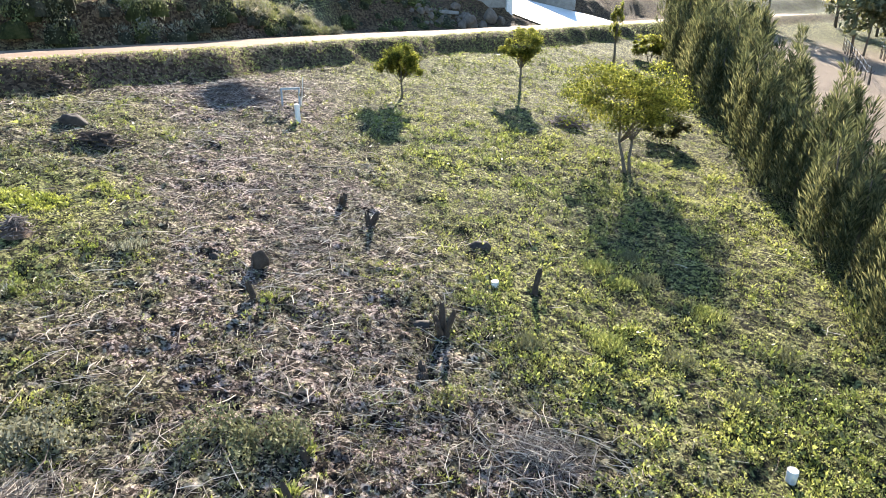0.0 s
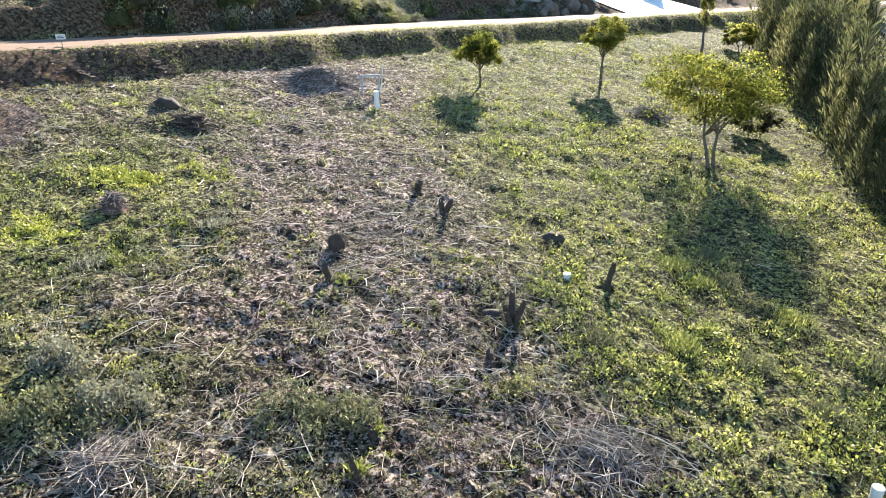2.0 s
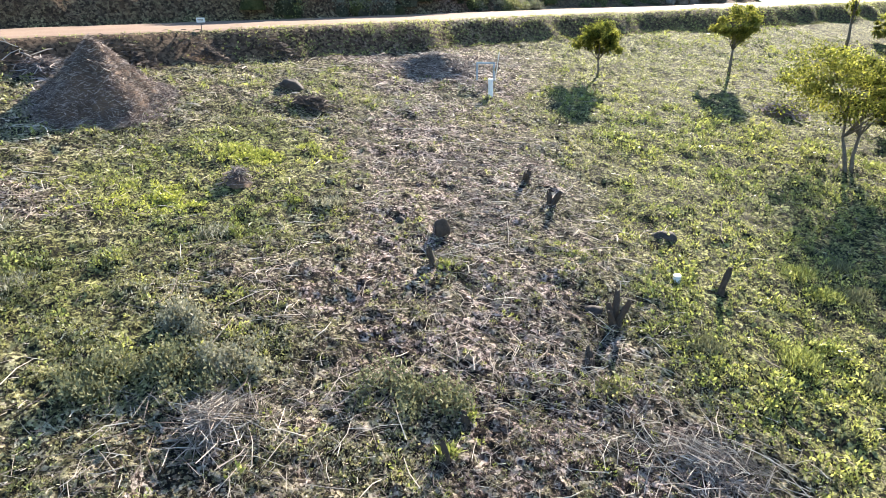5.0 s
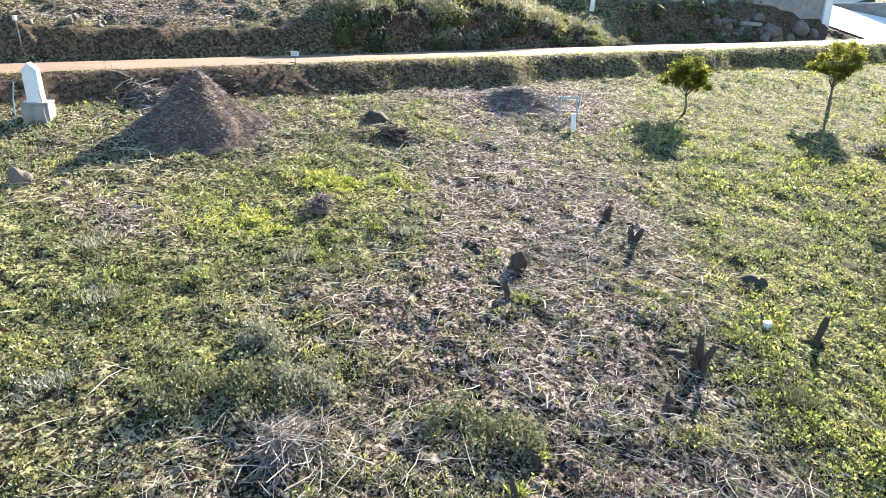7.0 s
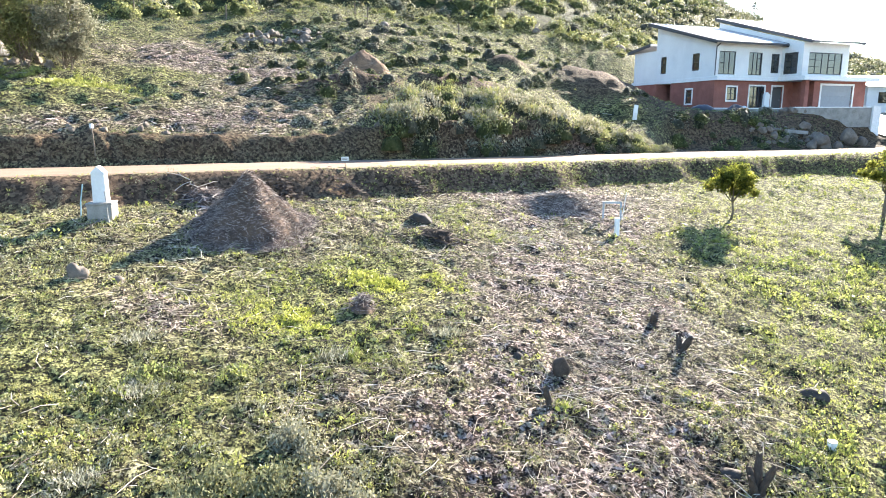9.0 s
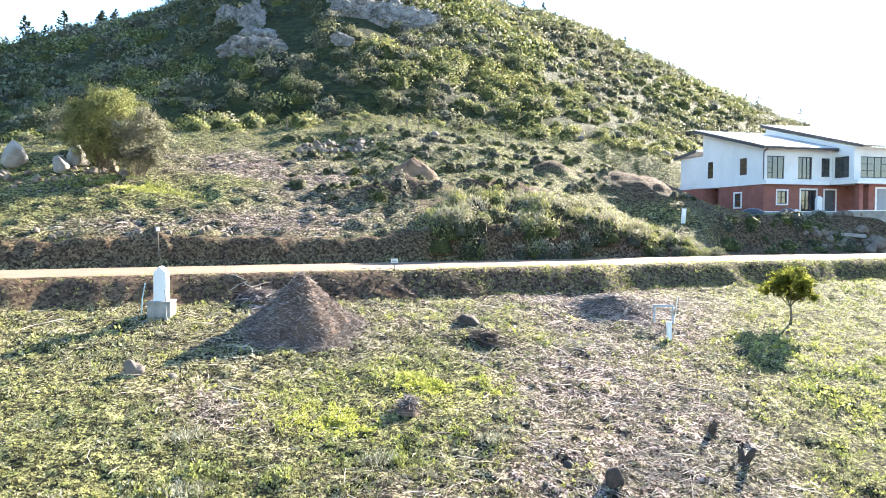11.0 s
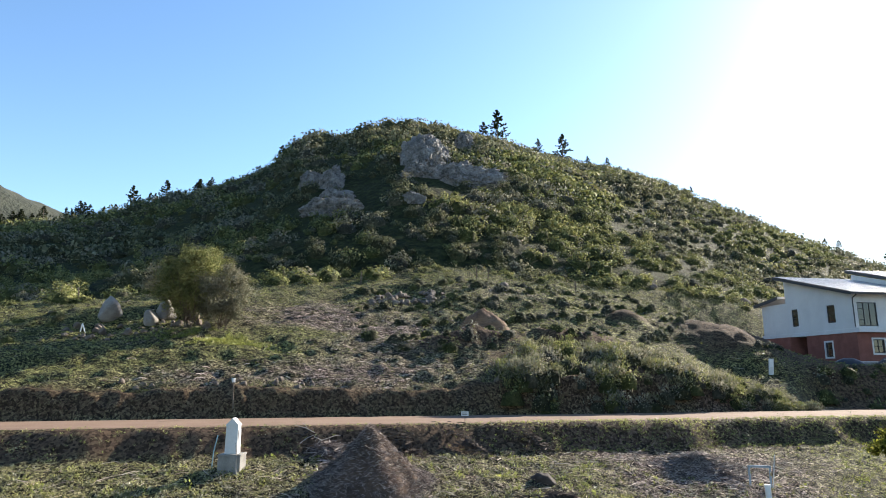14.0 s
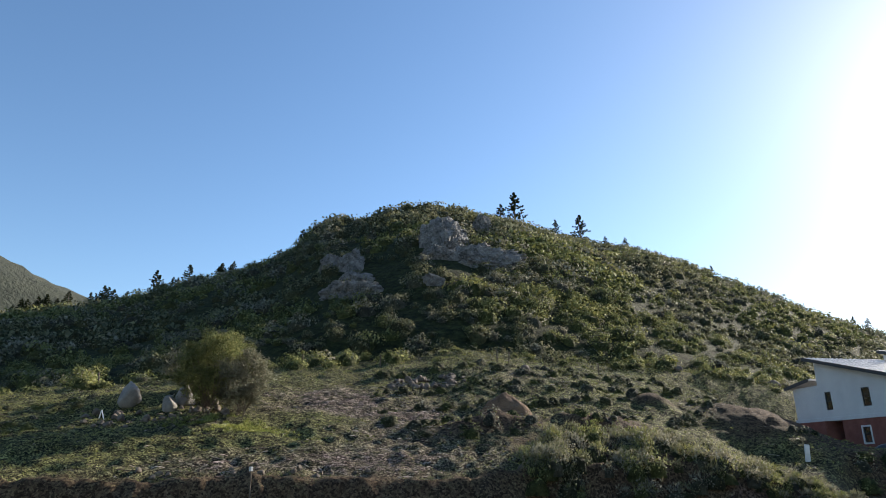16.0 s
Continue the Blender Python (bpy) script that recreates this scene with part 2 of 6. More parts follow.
# ---- the lie of the land ----
# u runs across the road, uphill; v runs along it.
NX, NY, VX, VY = -0.752, 0.659, 0.659, 0.752
ROAD_A, ROAD_B, ROAD_Z = 25.0, 29.6, 5.16
CREST_AZ = (-180, -130, -100, -85, -75, -71, -68.5, -64.5, -61.2, -58, -55.8, -53.4, -51.5, -50, -47.4, -44.3, -41.4, -38.4, -35.8, -32.6, -27.5, -22.6, -18, -13.8, -9.9, -6.4, -4.1, 6, 20, 40, 70, 180)
CREST_TAN = (-0.01, 0.02, 0.09, 0.15, 0.178, 0.192, 0.204, 0.226, 0.248, 0.268, 0.285, 0.302, 0.334, 0.356, 0.36, 0.38, 0.393, 0.389, 0.374, 0.363, 0.334, 0.315, 0.278, 0.235, 0.194, 0.16, 0.139, 0.06, 0.0, -0.012, -0.012, -0.01)
CREST_R = (400, 380, 330, 300, 290, 283, 280, 276, 273, 270, 267, 262, 257, 254, 251, 248, 245, 243, 243, 243, 243, 240, 236, 232, 230, 227, 225, 220, 240, 300, 340, 400)


def land(x, y, rough=1.0):
    """Height of the ground over arrays of x and y."""
    x, y = np.asarray(x, dtype=float), np.asarray(y, dtype=float)
    u, v = NX * x + NY * y, VX * x + VY * y
    r, az = np.hypot(x, y) + 1e-6, np.degrees(np.arctan2(x, y))
    # plot below the road
    uu = np.maximum(u, -40)
    plot = 0.183 * np.minimum(uu, 23.2)
    plot = np.where(u < 0, 0.13 * uu, plot)
    plot = plot + rough * 0.28 * (mnoise(x, y, 0.22, 3) - 0.5) + rough * 0.14 * (mnoise(x, y, 1.3, 5) - 0.5) + rough * 0.1 * (mnoise(x, y, 3.4, 6, 2) - 0.5) * (r < 60)
    plot = plot + rough * 0.12 * (mnoise(x, y, 2.3, 9, 2) - 0.5) * (1 - dryness(x, y)) * (r < 60)
    clod = np.abs(mnoise(x, y, 3.1, 24, 2) - 0.5) * 2
    plot = plot + rough * (0.1 * (0.3 - clod) * step(0.5, 0.2, clod) + 0.1 * (mnoise(x, y, 7.0, 25, 2) - 0.5)) * (0.55 + 0.45 * dryness(x, y)) * (r < 45)
    z = plot
    # bank up to the road, road bed
    lip = step(23.2, 24.7, u + 0.9 * (mnoise(x, y, 0.5, 8) - 0.5))
    z = z * (1 - lip) + lip * (ROAD_Z + 0.07)
    z = np.where((u > ROAD_A - 0.1) & (u < ROAD_B + 0.1), ROAD_Z, z)
    # cut bank above the road and the slope behind it
    z66 = np.maximum(17.3 - 0.0021 * (v - 16) ** 2, 11.5)
    bush_mound = 0.45 * step(6, 11, v) * (1 - step(17, 22, v))
    up = 6.45 + bush_mound + (z66 - 6.45) * np.clip((u - 31.2) / 34.8, 0, 1) ** 0.93
    up = up + rough * 1.1 * (mnoise(x, y, 0.13, 11) - 0.5) * step(32, 38, u) + rough * 0.5 * (mnoise(x, y, 0.6, 12) - 0.5) + rough * 0.35 * (mnoise(x, y, 1.6, 17, 2) - 0.5)
    for bu, bv, su, sv, bh in ((37.6, 8.6, 1.2, 3.4, 0.8), (37.4, 15.5, 1.3, 3.0, 0.8), (41.2, 29.5, 2.2, 3.4, 1.0), (43.8, 21.8, 1.2, 1.3, 0.8), (37.5, 63, 3.5, 6.0, 2.0), (46, -12, 3, 6, 0.8)):
        up = up + bh * np.exp(-((u - bu) / su) ** 2 - ((v - bv) / sv) ** 2) * (0.7 + 0.6 * mnoise(x, y, 0.7, 14))
    # the level place that the house stands on
    flat = step(26, 37, v) * (1 - step(72, 84, v)) * (1 - step(50, 64, u))
    up = up * (1 - flat) + flat * 7.55
    # track that climbs from the road beside the house
    track = np.exp(-((v - 24.5) / 3.0) ** 2) * (1 - step(34, 44, u))
    up = up - track * np.maximum(up - (ROAD_Z + 0.12 * (u - ROAD_B)), 0) * 0.6 * (1 - step(28, 34, v))
    front = 33.8 * step(27, 33, v) + 30.9 * (1 - step(27, 33, v))
    rise = step(0.0, 1.0, (u - 2.8 * np.exp(-((v - 28.0) / 3.2) ** 2) + 0.9 * (mnoise(x, y, 0.9, 15) - 0.5) - ROAD_B - 0.2 - 0.8 * step(27, 33, v)) / (front - ROAD_B - 0.2))
    ramp = step(44.8, 45.3, v) * (1 - step(55, 57.5, v)) * (u > ROAD_B) * (u < 42)
    slope = ROAD_Z * (1 - rise) + up * rise
    slope = slope * (1 - ramp) + ramp * (ROAD_Z + (7.55 - ROAD_Z) * np.clip((u - ROAD_B) / 8.6, 0, 1))
    z = np.where(u > ROAD_B, slope, z)
    # the hill
    ct, cr = np.interp(az, CREST_AZ, CREST_TAN), np.interp(az, CREST_AZ, CREST_R)
    lean = np.maximum(np.cos(np.radians(az + 48.8)), 0.05)
    r0 = np.minimum(66 / lean, 125)
    s = np.clip((r - r0) / (cr - r0), 0, 1)
    zc = 6.0 + ct * cr
    zb = z66 * step(0.45, 0.75, lean) + np.where(lean < 0.75, np.clip(z, -8, 16), 0) * (1 - step(0.45, 0.75, lean))
    g = 0.55 * s + 0.45 * np.sin(s * np.pi / 2) ** 1.15
    lump = rough * 7.0 * (mnoise(x, y, 0.022, 21) - 0.5) * np.sin(np.pi * s) + rough * 1.6 * (mnoise(x, y, 0.09, 22) - 0.5) * step(0, 0.15, s)
    hill = zb + (zc - zb) * g + lump
    hill = np.where(r > cr, zc - 0.1 * (r - cr) * (1 - np.exp(-(r - cr) / 60.0)), hill)
    hill = np.maximum(hill, -40)
    k = step(0.0, 0.06, (r - r0) / (cr - r0))
    return z * (1 - k) + hill * k


def lz(x, y):
    return float(land(np.array([x]), np.array([y]))[0])


# centre x, y, half widths, strength: patches of slashed litter, and patches of green growth
LITTER = ((-5.8, 16.6, 2.2, 2.8, 0.6), (-3.3, 16.0, 1.8, 2.0, 0.5), (-1.5, 8.9, 1.9, 1.7, 0.75), (-11.8, 9.6, 1.9, 1.0, 0.7), (-3.7, 9.5, 1.2, 1.0, 0.5), (1.2, 7.6, 2.1, 1.2, 0.8), (-7.2, 23.2, 3.2, 2.2, 0.5), (-13.9, 14.6, 3.2, 2.6, 0.6), (-5.3, 6.2, 1.0, 1.0, 0.5), (-2.2, 13.0, 2.0, 2.2, 0.35))
GREEN = ((-9.0, 14.0, 2.4, 1.6, 1.0), (-9.4, 11.0, 2.8, 1.3, 0.8), (-6.6, 6.6, 1.5, 1.0, 0.6), (-13.5, 7.0, 3.0, 1.6, 0.6), (-9.6, 8.0, 2.0, 1.2, 0.35), (-2.6, 7.4, 1.0, 0.7, 0.4))


def patch(x, y, spots):
    return sum(a * np.exp(-(((x - cx) / rx) ** 2 + ((y - cy) / ry) ** 2)) for cx, cy, rx, ry, a in spots)


def dryness(x, y):
    """How much bare litter lies among the weeds, 0 to 1."""
    x, y = np.asarray(x, dtype=float), np.asarray(y, dtype=float)
    edge = x - (1.6 - 0.3 * (y - 7.5))
    d = step(1.6, -1.6, edge + 3.0 * (mnoise(x, y, 0.3, 31) - 0.5)) * (0.22 + 0.5 * step(-13, -5, edge))
    return np.clip((d + patch(x, y, LITTER) - patch(x, y, GREEN)) * (0.3 + 1.35 * mnoise(x, y, 0.6, 33)), 0, 1)


# the same above the road, by u and v
SLOPE_LITTER = ((33.0, 0.0, 1.9, 9.0, 1.0), (46.5, -0.5, 6.0, 5.0, 0.9), (42.5, 5.0, 3.5, 3.4, 0.9), (37.0, 3.5, 2.5, 4.0, 0.7), (38.5, -8.5, 2.5, 3.0, 0.5), (52, 14, 4, 6, 0.3))
SLOPE_GREEN = ((40.4, -1.0, 1.3, 2.8, 0.8), (35.5, -12.0, 2.5, 5.5, 0.6), (37.2, -5.5, 1.3, 4.0, 0.7))


SCARPS = ((41.2, 29.0, 3.0, 4.5, 1.0), (43.8, 21.8, 1.3, 1.5, 1.0), (40.7, 10.5, 2.0, 2.8, 1.0), (31.2, 27.5, 1.6, 4.0, 1.0))


def slope_dry(u, v):
    d = patch(u, v, SLOPE_LITTER) - patch(u, v, SLOPE_GREEN)
    return np.clip(d * (0.35 + 1.3 * mnoise(u, v, 0.5, 40)) + 0.25 * (mnoise(u, v, 0.25, 41) - 0.4), 0, 1)


def ground_mat():
    """Soil under a close litter of leaves, chips and low weeds."""
    k = Mat("hillside_soil", 0.95)
    k.b.inputs["Specular IOR Level"].default_value = 0.1

    def chips(scale):
        n = k.node("ShaderNodeTexVoronoi", Scale=scale)
        warp = k.node("ShaderNodeTexNoise", Scale=scale * 0.6, Detail=3.0)
        k.link(k.co, warp.inputs["Vector"])
        k.link(k.mix(0.06, k.co, warp.outputs["Color"]), n.inputs["Vector"])
        sep = k.t.nodes.new("ShaderNodeSeparateColor")
        k.link(n.outputs["Color"], sep.inputs[0])
        return sep.outputs[0], n.outputs["Distance"]

    c1, d1 = chips(26.0)
    c2, d2 = chips(11.0)
    n2, n3 = k.noise(2.2, 6.0, 0.75), k.noise(28.0, 5.0, 0.75)
    pick = k.mix(0.45, c1, c2)
    # near-black low stops: shade in the gaps between chips, put into the colour
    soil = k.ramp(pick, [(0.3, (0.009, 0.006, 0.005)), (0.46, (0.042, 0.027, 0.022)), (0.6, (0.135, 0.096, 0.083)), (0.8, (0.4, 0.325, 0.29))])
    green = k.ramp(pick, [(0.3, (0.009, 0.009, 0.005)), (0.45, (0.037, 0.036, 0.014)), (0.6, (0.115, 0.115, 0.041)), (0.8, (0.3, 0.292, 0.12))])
    dry = k.mix(1.0, k.attr("dry"), k.ramp(n2, [(0.35, (0.2, 0.2, 0.2)), (0.65, (1.5, 1.5, 1.5))]), "MULTIPLY")
    c = k.mix(dry, green, soil)
    # dark pockets: shade among the clumps, multiplied into the colour by noise
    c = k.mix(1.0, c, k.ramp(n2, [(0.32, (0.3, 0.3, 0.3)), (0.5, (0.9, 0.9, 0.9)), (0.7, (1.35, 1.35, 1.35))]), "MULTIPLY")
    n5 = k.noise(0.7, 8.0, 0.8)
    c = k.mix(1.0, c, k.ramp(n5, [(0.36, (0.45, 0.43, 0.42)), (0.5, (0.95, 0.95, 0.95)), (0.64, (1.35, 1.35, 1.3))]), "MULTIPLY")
    sand = k.ramp(n3, [(0.3, (0.13, 0.098, 0.07)), (0.7, (0.25, 0.195, 0.148))])
    c = k.mix(k.attr("sand"), c, sand)
    red = k.ramp(k.mix(0.5, n3, c2), [(0.3, (0.03, 0.019, 0.013)), (0.7, (0.12, 0.076, 0.05))])
    c = k.mix(k.attr("earth"), c, red)
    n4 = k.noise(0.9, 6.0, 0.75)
    # ground under the scrub: shade between bushes painted in as near-black green
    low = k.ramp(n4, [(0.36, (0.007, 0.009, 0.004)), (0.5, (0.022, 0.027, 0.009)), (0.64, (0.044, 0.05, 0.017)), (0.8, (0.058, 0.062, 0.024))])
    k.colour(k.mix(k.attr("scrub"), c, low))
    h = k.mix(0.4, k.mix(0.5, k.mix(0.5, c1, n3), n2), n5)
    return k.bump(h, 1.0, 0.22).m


def build_ground():
    azs = np.radians(np.concatenate([np.arange(-84, 48, 0.33), np.arange(48, 276, 3.0)]))
    rs = np.concatenate([[0.0], np.geomspace(1.5, 5, 14), np.geomspace(5.1, 24, 280), np.linspace(24.1, 40, 80), np.geomspace(40.3, 70, 80), np.geomspace(71.5, 330, 66), [400, 600, 1000, 2000, 4000]])
    A, R = np.meshgrid(azs, rs)
    X, Y = R * np.sin(A), R * np.cos(A)
    Z = land(X, Y)
    na = len(azs)
    i, j = np.meshgrid(np.arange(len(rs) - 1), np.arange(na), indexing="ij")
    j2 = (j + 1) % na
    F = np.stack([i * na + j, (i + 1) * na + j, (i + 1) * na + j2, i * na + j2], -1).reshape(-1, 4)[:, ::-1]
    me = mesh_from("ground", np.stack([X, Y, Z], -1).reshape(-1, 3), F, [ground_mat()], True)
    x, y = X.ravel(), Y.ravel()
    u, v = NX * x + NY * y, VX * x + VY * y
    dry = dryness(x, y)
    dry = np.where((u > 30.5) & (u < 66), slope_dry(u, v), dry)
    dry = np.where(u > 66, 0.1, dry)
    sand = step(10.8, 12.8, x - 0.17 * y) * (1 - step(60, 75, y)) * (u < 24)
    sand = np.maximum(sand, 0.9 * patch(u, v, SCARPS[3:]))
    earth = step(22.9, 23.6, u) * (1 - step(24.4, 24.9, u)) * 0.92 * (1 - 0.25 * step(4, 14, v)) + step(ROAD_B, ROAD_B + 0.5, u) * (1 - step(30.9, 31.8, u)) * 0.75
    earth = np.maximum(earth, step(26, 30, v) * (1 - step(72, 80, v)) * step(29.6, 30.5, u) * (1 - step(52, 58, u)) * 0.85)
    for bu, bv, su, sv in ((37.2, 8.6, 1.4, 3.6), (37.0, 15.5, 1.5, 3.2), (41.2, 29.0, 3.4, 5.0), (43.8, 21.8, 1.4, 1.5), (37.5, 63, 4, 7)):
        earth = np.maximum(earth, 0.95 * np.exp(-((u - bu) / su) ** 4 - ((v - bv) / sv) ** 4))
    earth = np.maximum(earth, 0.85 * step(8, 10, v) * (1 - step(22, 25, v)) * step(30, 30.6, u) * (1 - step(34.6, 36, u)))
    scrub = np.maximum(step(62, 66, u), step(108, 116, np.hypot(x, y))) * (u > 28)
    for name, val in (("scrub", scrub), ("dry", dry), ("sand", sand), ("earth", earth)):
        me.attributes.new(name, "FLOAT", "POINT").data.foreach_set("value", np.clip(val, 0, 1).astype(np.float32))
    return tagged(new("ground", me), "weedy brown hillside with slashed brush and bare soil", "ground", kind="structure")


build_ground()


def uv_point(u, v):
    """x, y from across and along the road."""
    return NX * u + VX * v, NY * u + VY * v


def build_road():
    k = Mat("pale_dirt_road", 0.95)
    n1, n2 = k.noise(0.5, 5.0, 0.6), k.noise(14.0, 5.0, 0.7)
    c = k.ramp(n1, [(0.3, (0.135, 0.08, 0.05)), (0.7, (0.2, 0.13, 0.086))])
    k.colour(k.mix(0.35, c, k.ramp(n2, [(0.3, (0.1, 0.062, 0.04)), (0.7, (0.24, 0.17, 0.118))]))).bump(n2, 0.5, 0.02)
    vs, ws = np.arange(-60, 110, 0.35), np.linspace(0, 1, 15)
    V, W = np.meshgrid(vs, ws, indexing="ij")
    ea = ROAD_A + 0.5 * (mnoise(V, V * 0, 0.35, 51) - 0.5)
    eb = ROAD_B + 0.1 + 0.5 * (mnoise(V, V * 0, 0.3, 52) - 0.5)
    U = ea + (eb - ea) * W
    rut = -0.035 * (np.exp(-((W - 0.28) / 0.09) ** 2) + np.exp(-((W - 0.72) / 0.09) ** 2)) + 0.02 * (mnoise(U, V, 1.5, 53) - 0.5)
    X, Y = uv_point(U, V)
    Z = ROAD_Z + 0.075 + rut - 0.06 * (np.abs(W - 0.5) > 0.48)
    n, m = len(vs), len(ws)
    i, j = np.meshgrid(np.arange(n - 1), np.arange(m - 1), indexing="ij")
    F = np.stack([i * m + j, (i + 1) * m + j, (i + 1) * m + j + 1, i * m + j + 1], -1).reshape(-1, 4)[:, ::-1]
    me = mesh_from("road", np.stack([X, Y, Z], -1).reshape(-1, 3), F, [k.m], True)
    tagged(new("road", me), "pale sandy dirt road along the slope", "road", kind="structure")


build_road()

# ---- low plants, litter and scrub ----


def blades(px, py, pz, n, length, width, spread, lean=(0, 0), rng=rng):
    """Blades that fan out from every point: n each, two triangles a blade. Returns points and faces."""
    N = len(px) * n
    P = np.repeat(np.stack([px, py, pz], -1), n, 0)
    L = np.repeat(np.broadcast_to(length, (len(px),)), n) * rng.uniform(0.55, 1.15, N)
    Wd = np.repeat(np.broadcast_to(width, (len(px),)), n) * rng.uniform(0.6, 1.3, N)
    a = rng.uniform(0, 2 * np.pi, N)
    t = rng.uniform(0.15, 1.0, N) * spread
    D = np.stack([np.cos(a) * np.sin(t) + lean[0], np.sin(a) * np.sin(t) + lean[1], np.cos(t)], -1)
    b = a + rng.uniform(-0.9, 0.9, N) + np.pi / 2
    S = np.stack([np.cos(b), np.sin(b), rng.uniform(-0.3, 0.3, N)], -1) * Wd[:, None] / 2
    base = P + np.stack([np.cos(a), np.sin(a), a * 0], -1) * (L * 0.12)[:, None]
    mid = base + D * (L * 0.6)[:, None]
    tip = base + D * L[:, None] * np.array([1.15, 1.15, 0.85])
    V = np.stack([base, mid + S, tip, mid - S], 1).reshape(-1, 3)
    return V, np.arange(4 * N).reshape(-1, 4)


def stuff(name, V, F, mat, label, category):
    return tagged(new(name, mesh_from(name, V, F, [mat])), label, category, kind="stuff")


def join(sets):
    V, F, o = [], [], 0
    for v, f in sets:
        V.append(v)
        F.append(f + o)
        o += len(v)
    return np.concatenate(V), np.concatenate(F)


def scatter(n, az0, az1, r0, r1, seed, power=1.0):
    """Points strewn over a sector of the ground, thinner farther off."""
    g = np.random.default_rng(seed)
    r = (r0 ** power + (r1 ** power - r0 ** power) * g.random(n)) ** (1 / power)
    a = np.radians(g.uniform(az0, az1, n))
    return r * np.sin(a), r * np.cos(a), g


def on_plot(x, y):
    return NX * x + NY * y < 23.0


def flecks(x, y, z, g, size):
    """Single small leaves or chips that lie at all angles."""
    n = len(x)
    A = g.normal(0, 1, (n, 3)) * np.array([1, 1, 0.55])
    A /= np.linalg.norm(A, axis=1)[:, None]
    B = np.cross(A, g.normal(0, 1, (n, 3)) + np.array([0, 0, 0.8]))
    B /= np.linalg.norm(B, axis=1)[:, None]
    P = np.stack([x, y, z], -1)
    A, B = A * size[:, None], B * size[:, None] * g.uniform(0.25, 0.6, (n, 1))
    return np.stack([P - A, P - B, P + A, P + B], 1).reshape(-1, 3), np.arange(4 * n).reshape(-1, 4)


def rosettes(x, y, z, g, rad, tall, k, leaf):
    """Small domed plants: k leaves each, upright and outward round every point. Points and quads."""
    n = len(x) * k
    a, h = g.uniform(0, 2 * np.pi, n), g.random(n) ** 0.8
    s = np.sqrt(1 - 0.85 * h ** 2) * np.sqrt(g.uniform(0.15, 1, n))
    R_, H_ = np.repeat(rad, k), np.repeat(tall, k)
    out = np.stack([np.cos(a), np.sin(a), 0 * a], -1)
    P = np.stack([np.repeat(x, k), np.repeat(y, k), np.repeat(z, k) + H_ * h * g.uniform(0.6, 1.1, n)], -1) + out * (R_ * s)[:, None]
    A = out * g.uniform(0.2, 1.0, (n, 1)) + g.normal(0, 0.3, (n, 3)) + np.array([0, 0, 0.75])
    A /= np.linalg.norm(A, axis=1)[:, None]
    B = np.cross(A, g.normal(0, 1, (n, 3)))
    B /= np.linalg.norm(B, axis=1)[:, None]
    q = np.repeat(leaf, k)[:, None] * g.uniform(0.6, 1.35, (n, 1))
    A, B = A * q, B * q * g.uniform(0.3, 0.6, (n, 1))
    return np.stack([P - A, P - B, P + A, P + B], 1).reshape(-1, 3), np.arange(4 * n).reshape(-1, 4)


def hedge_line(y):
    return 7.7 + 0.17 * y


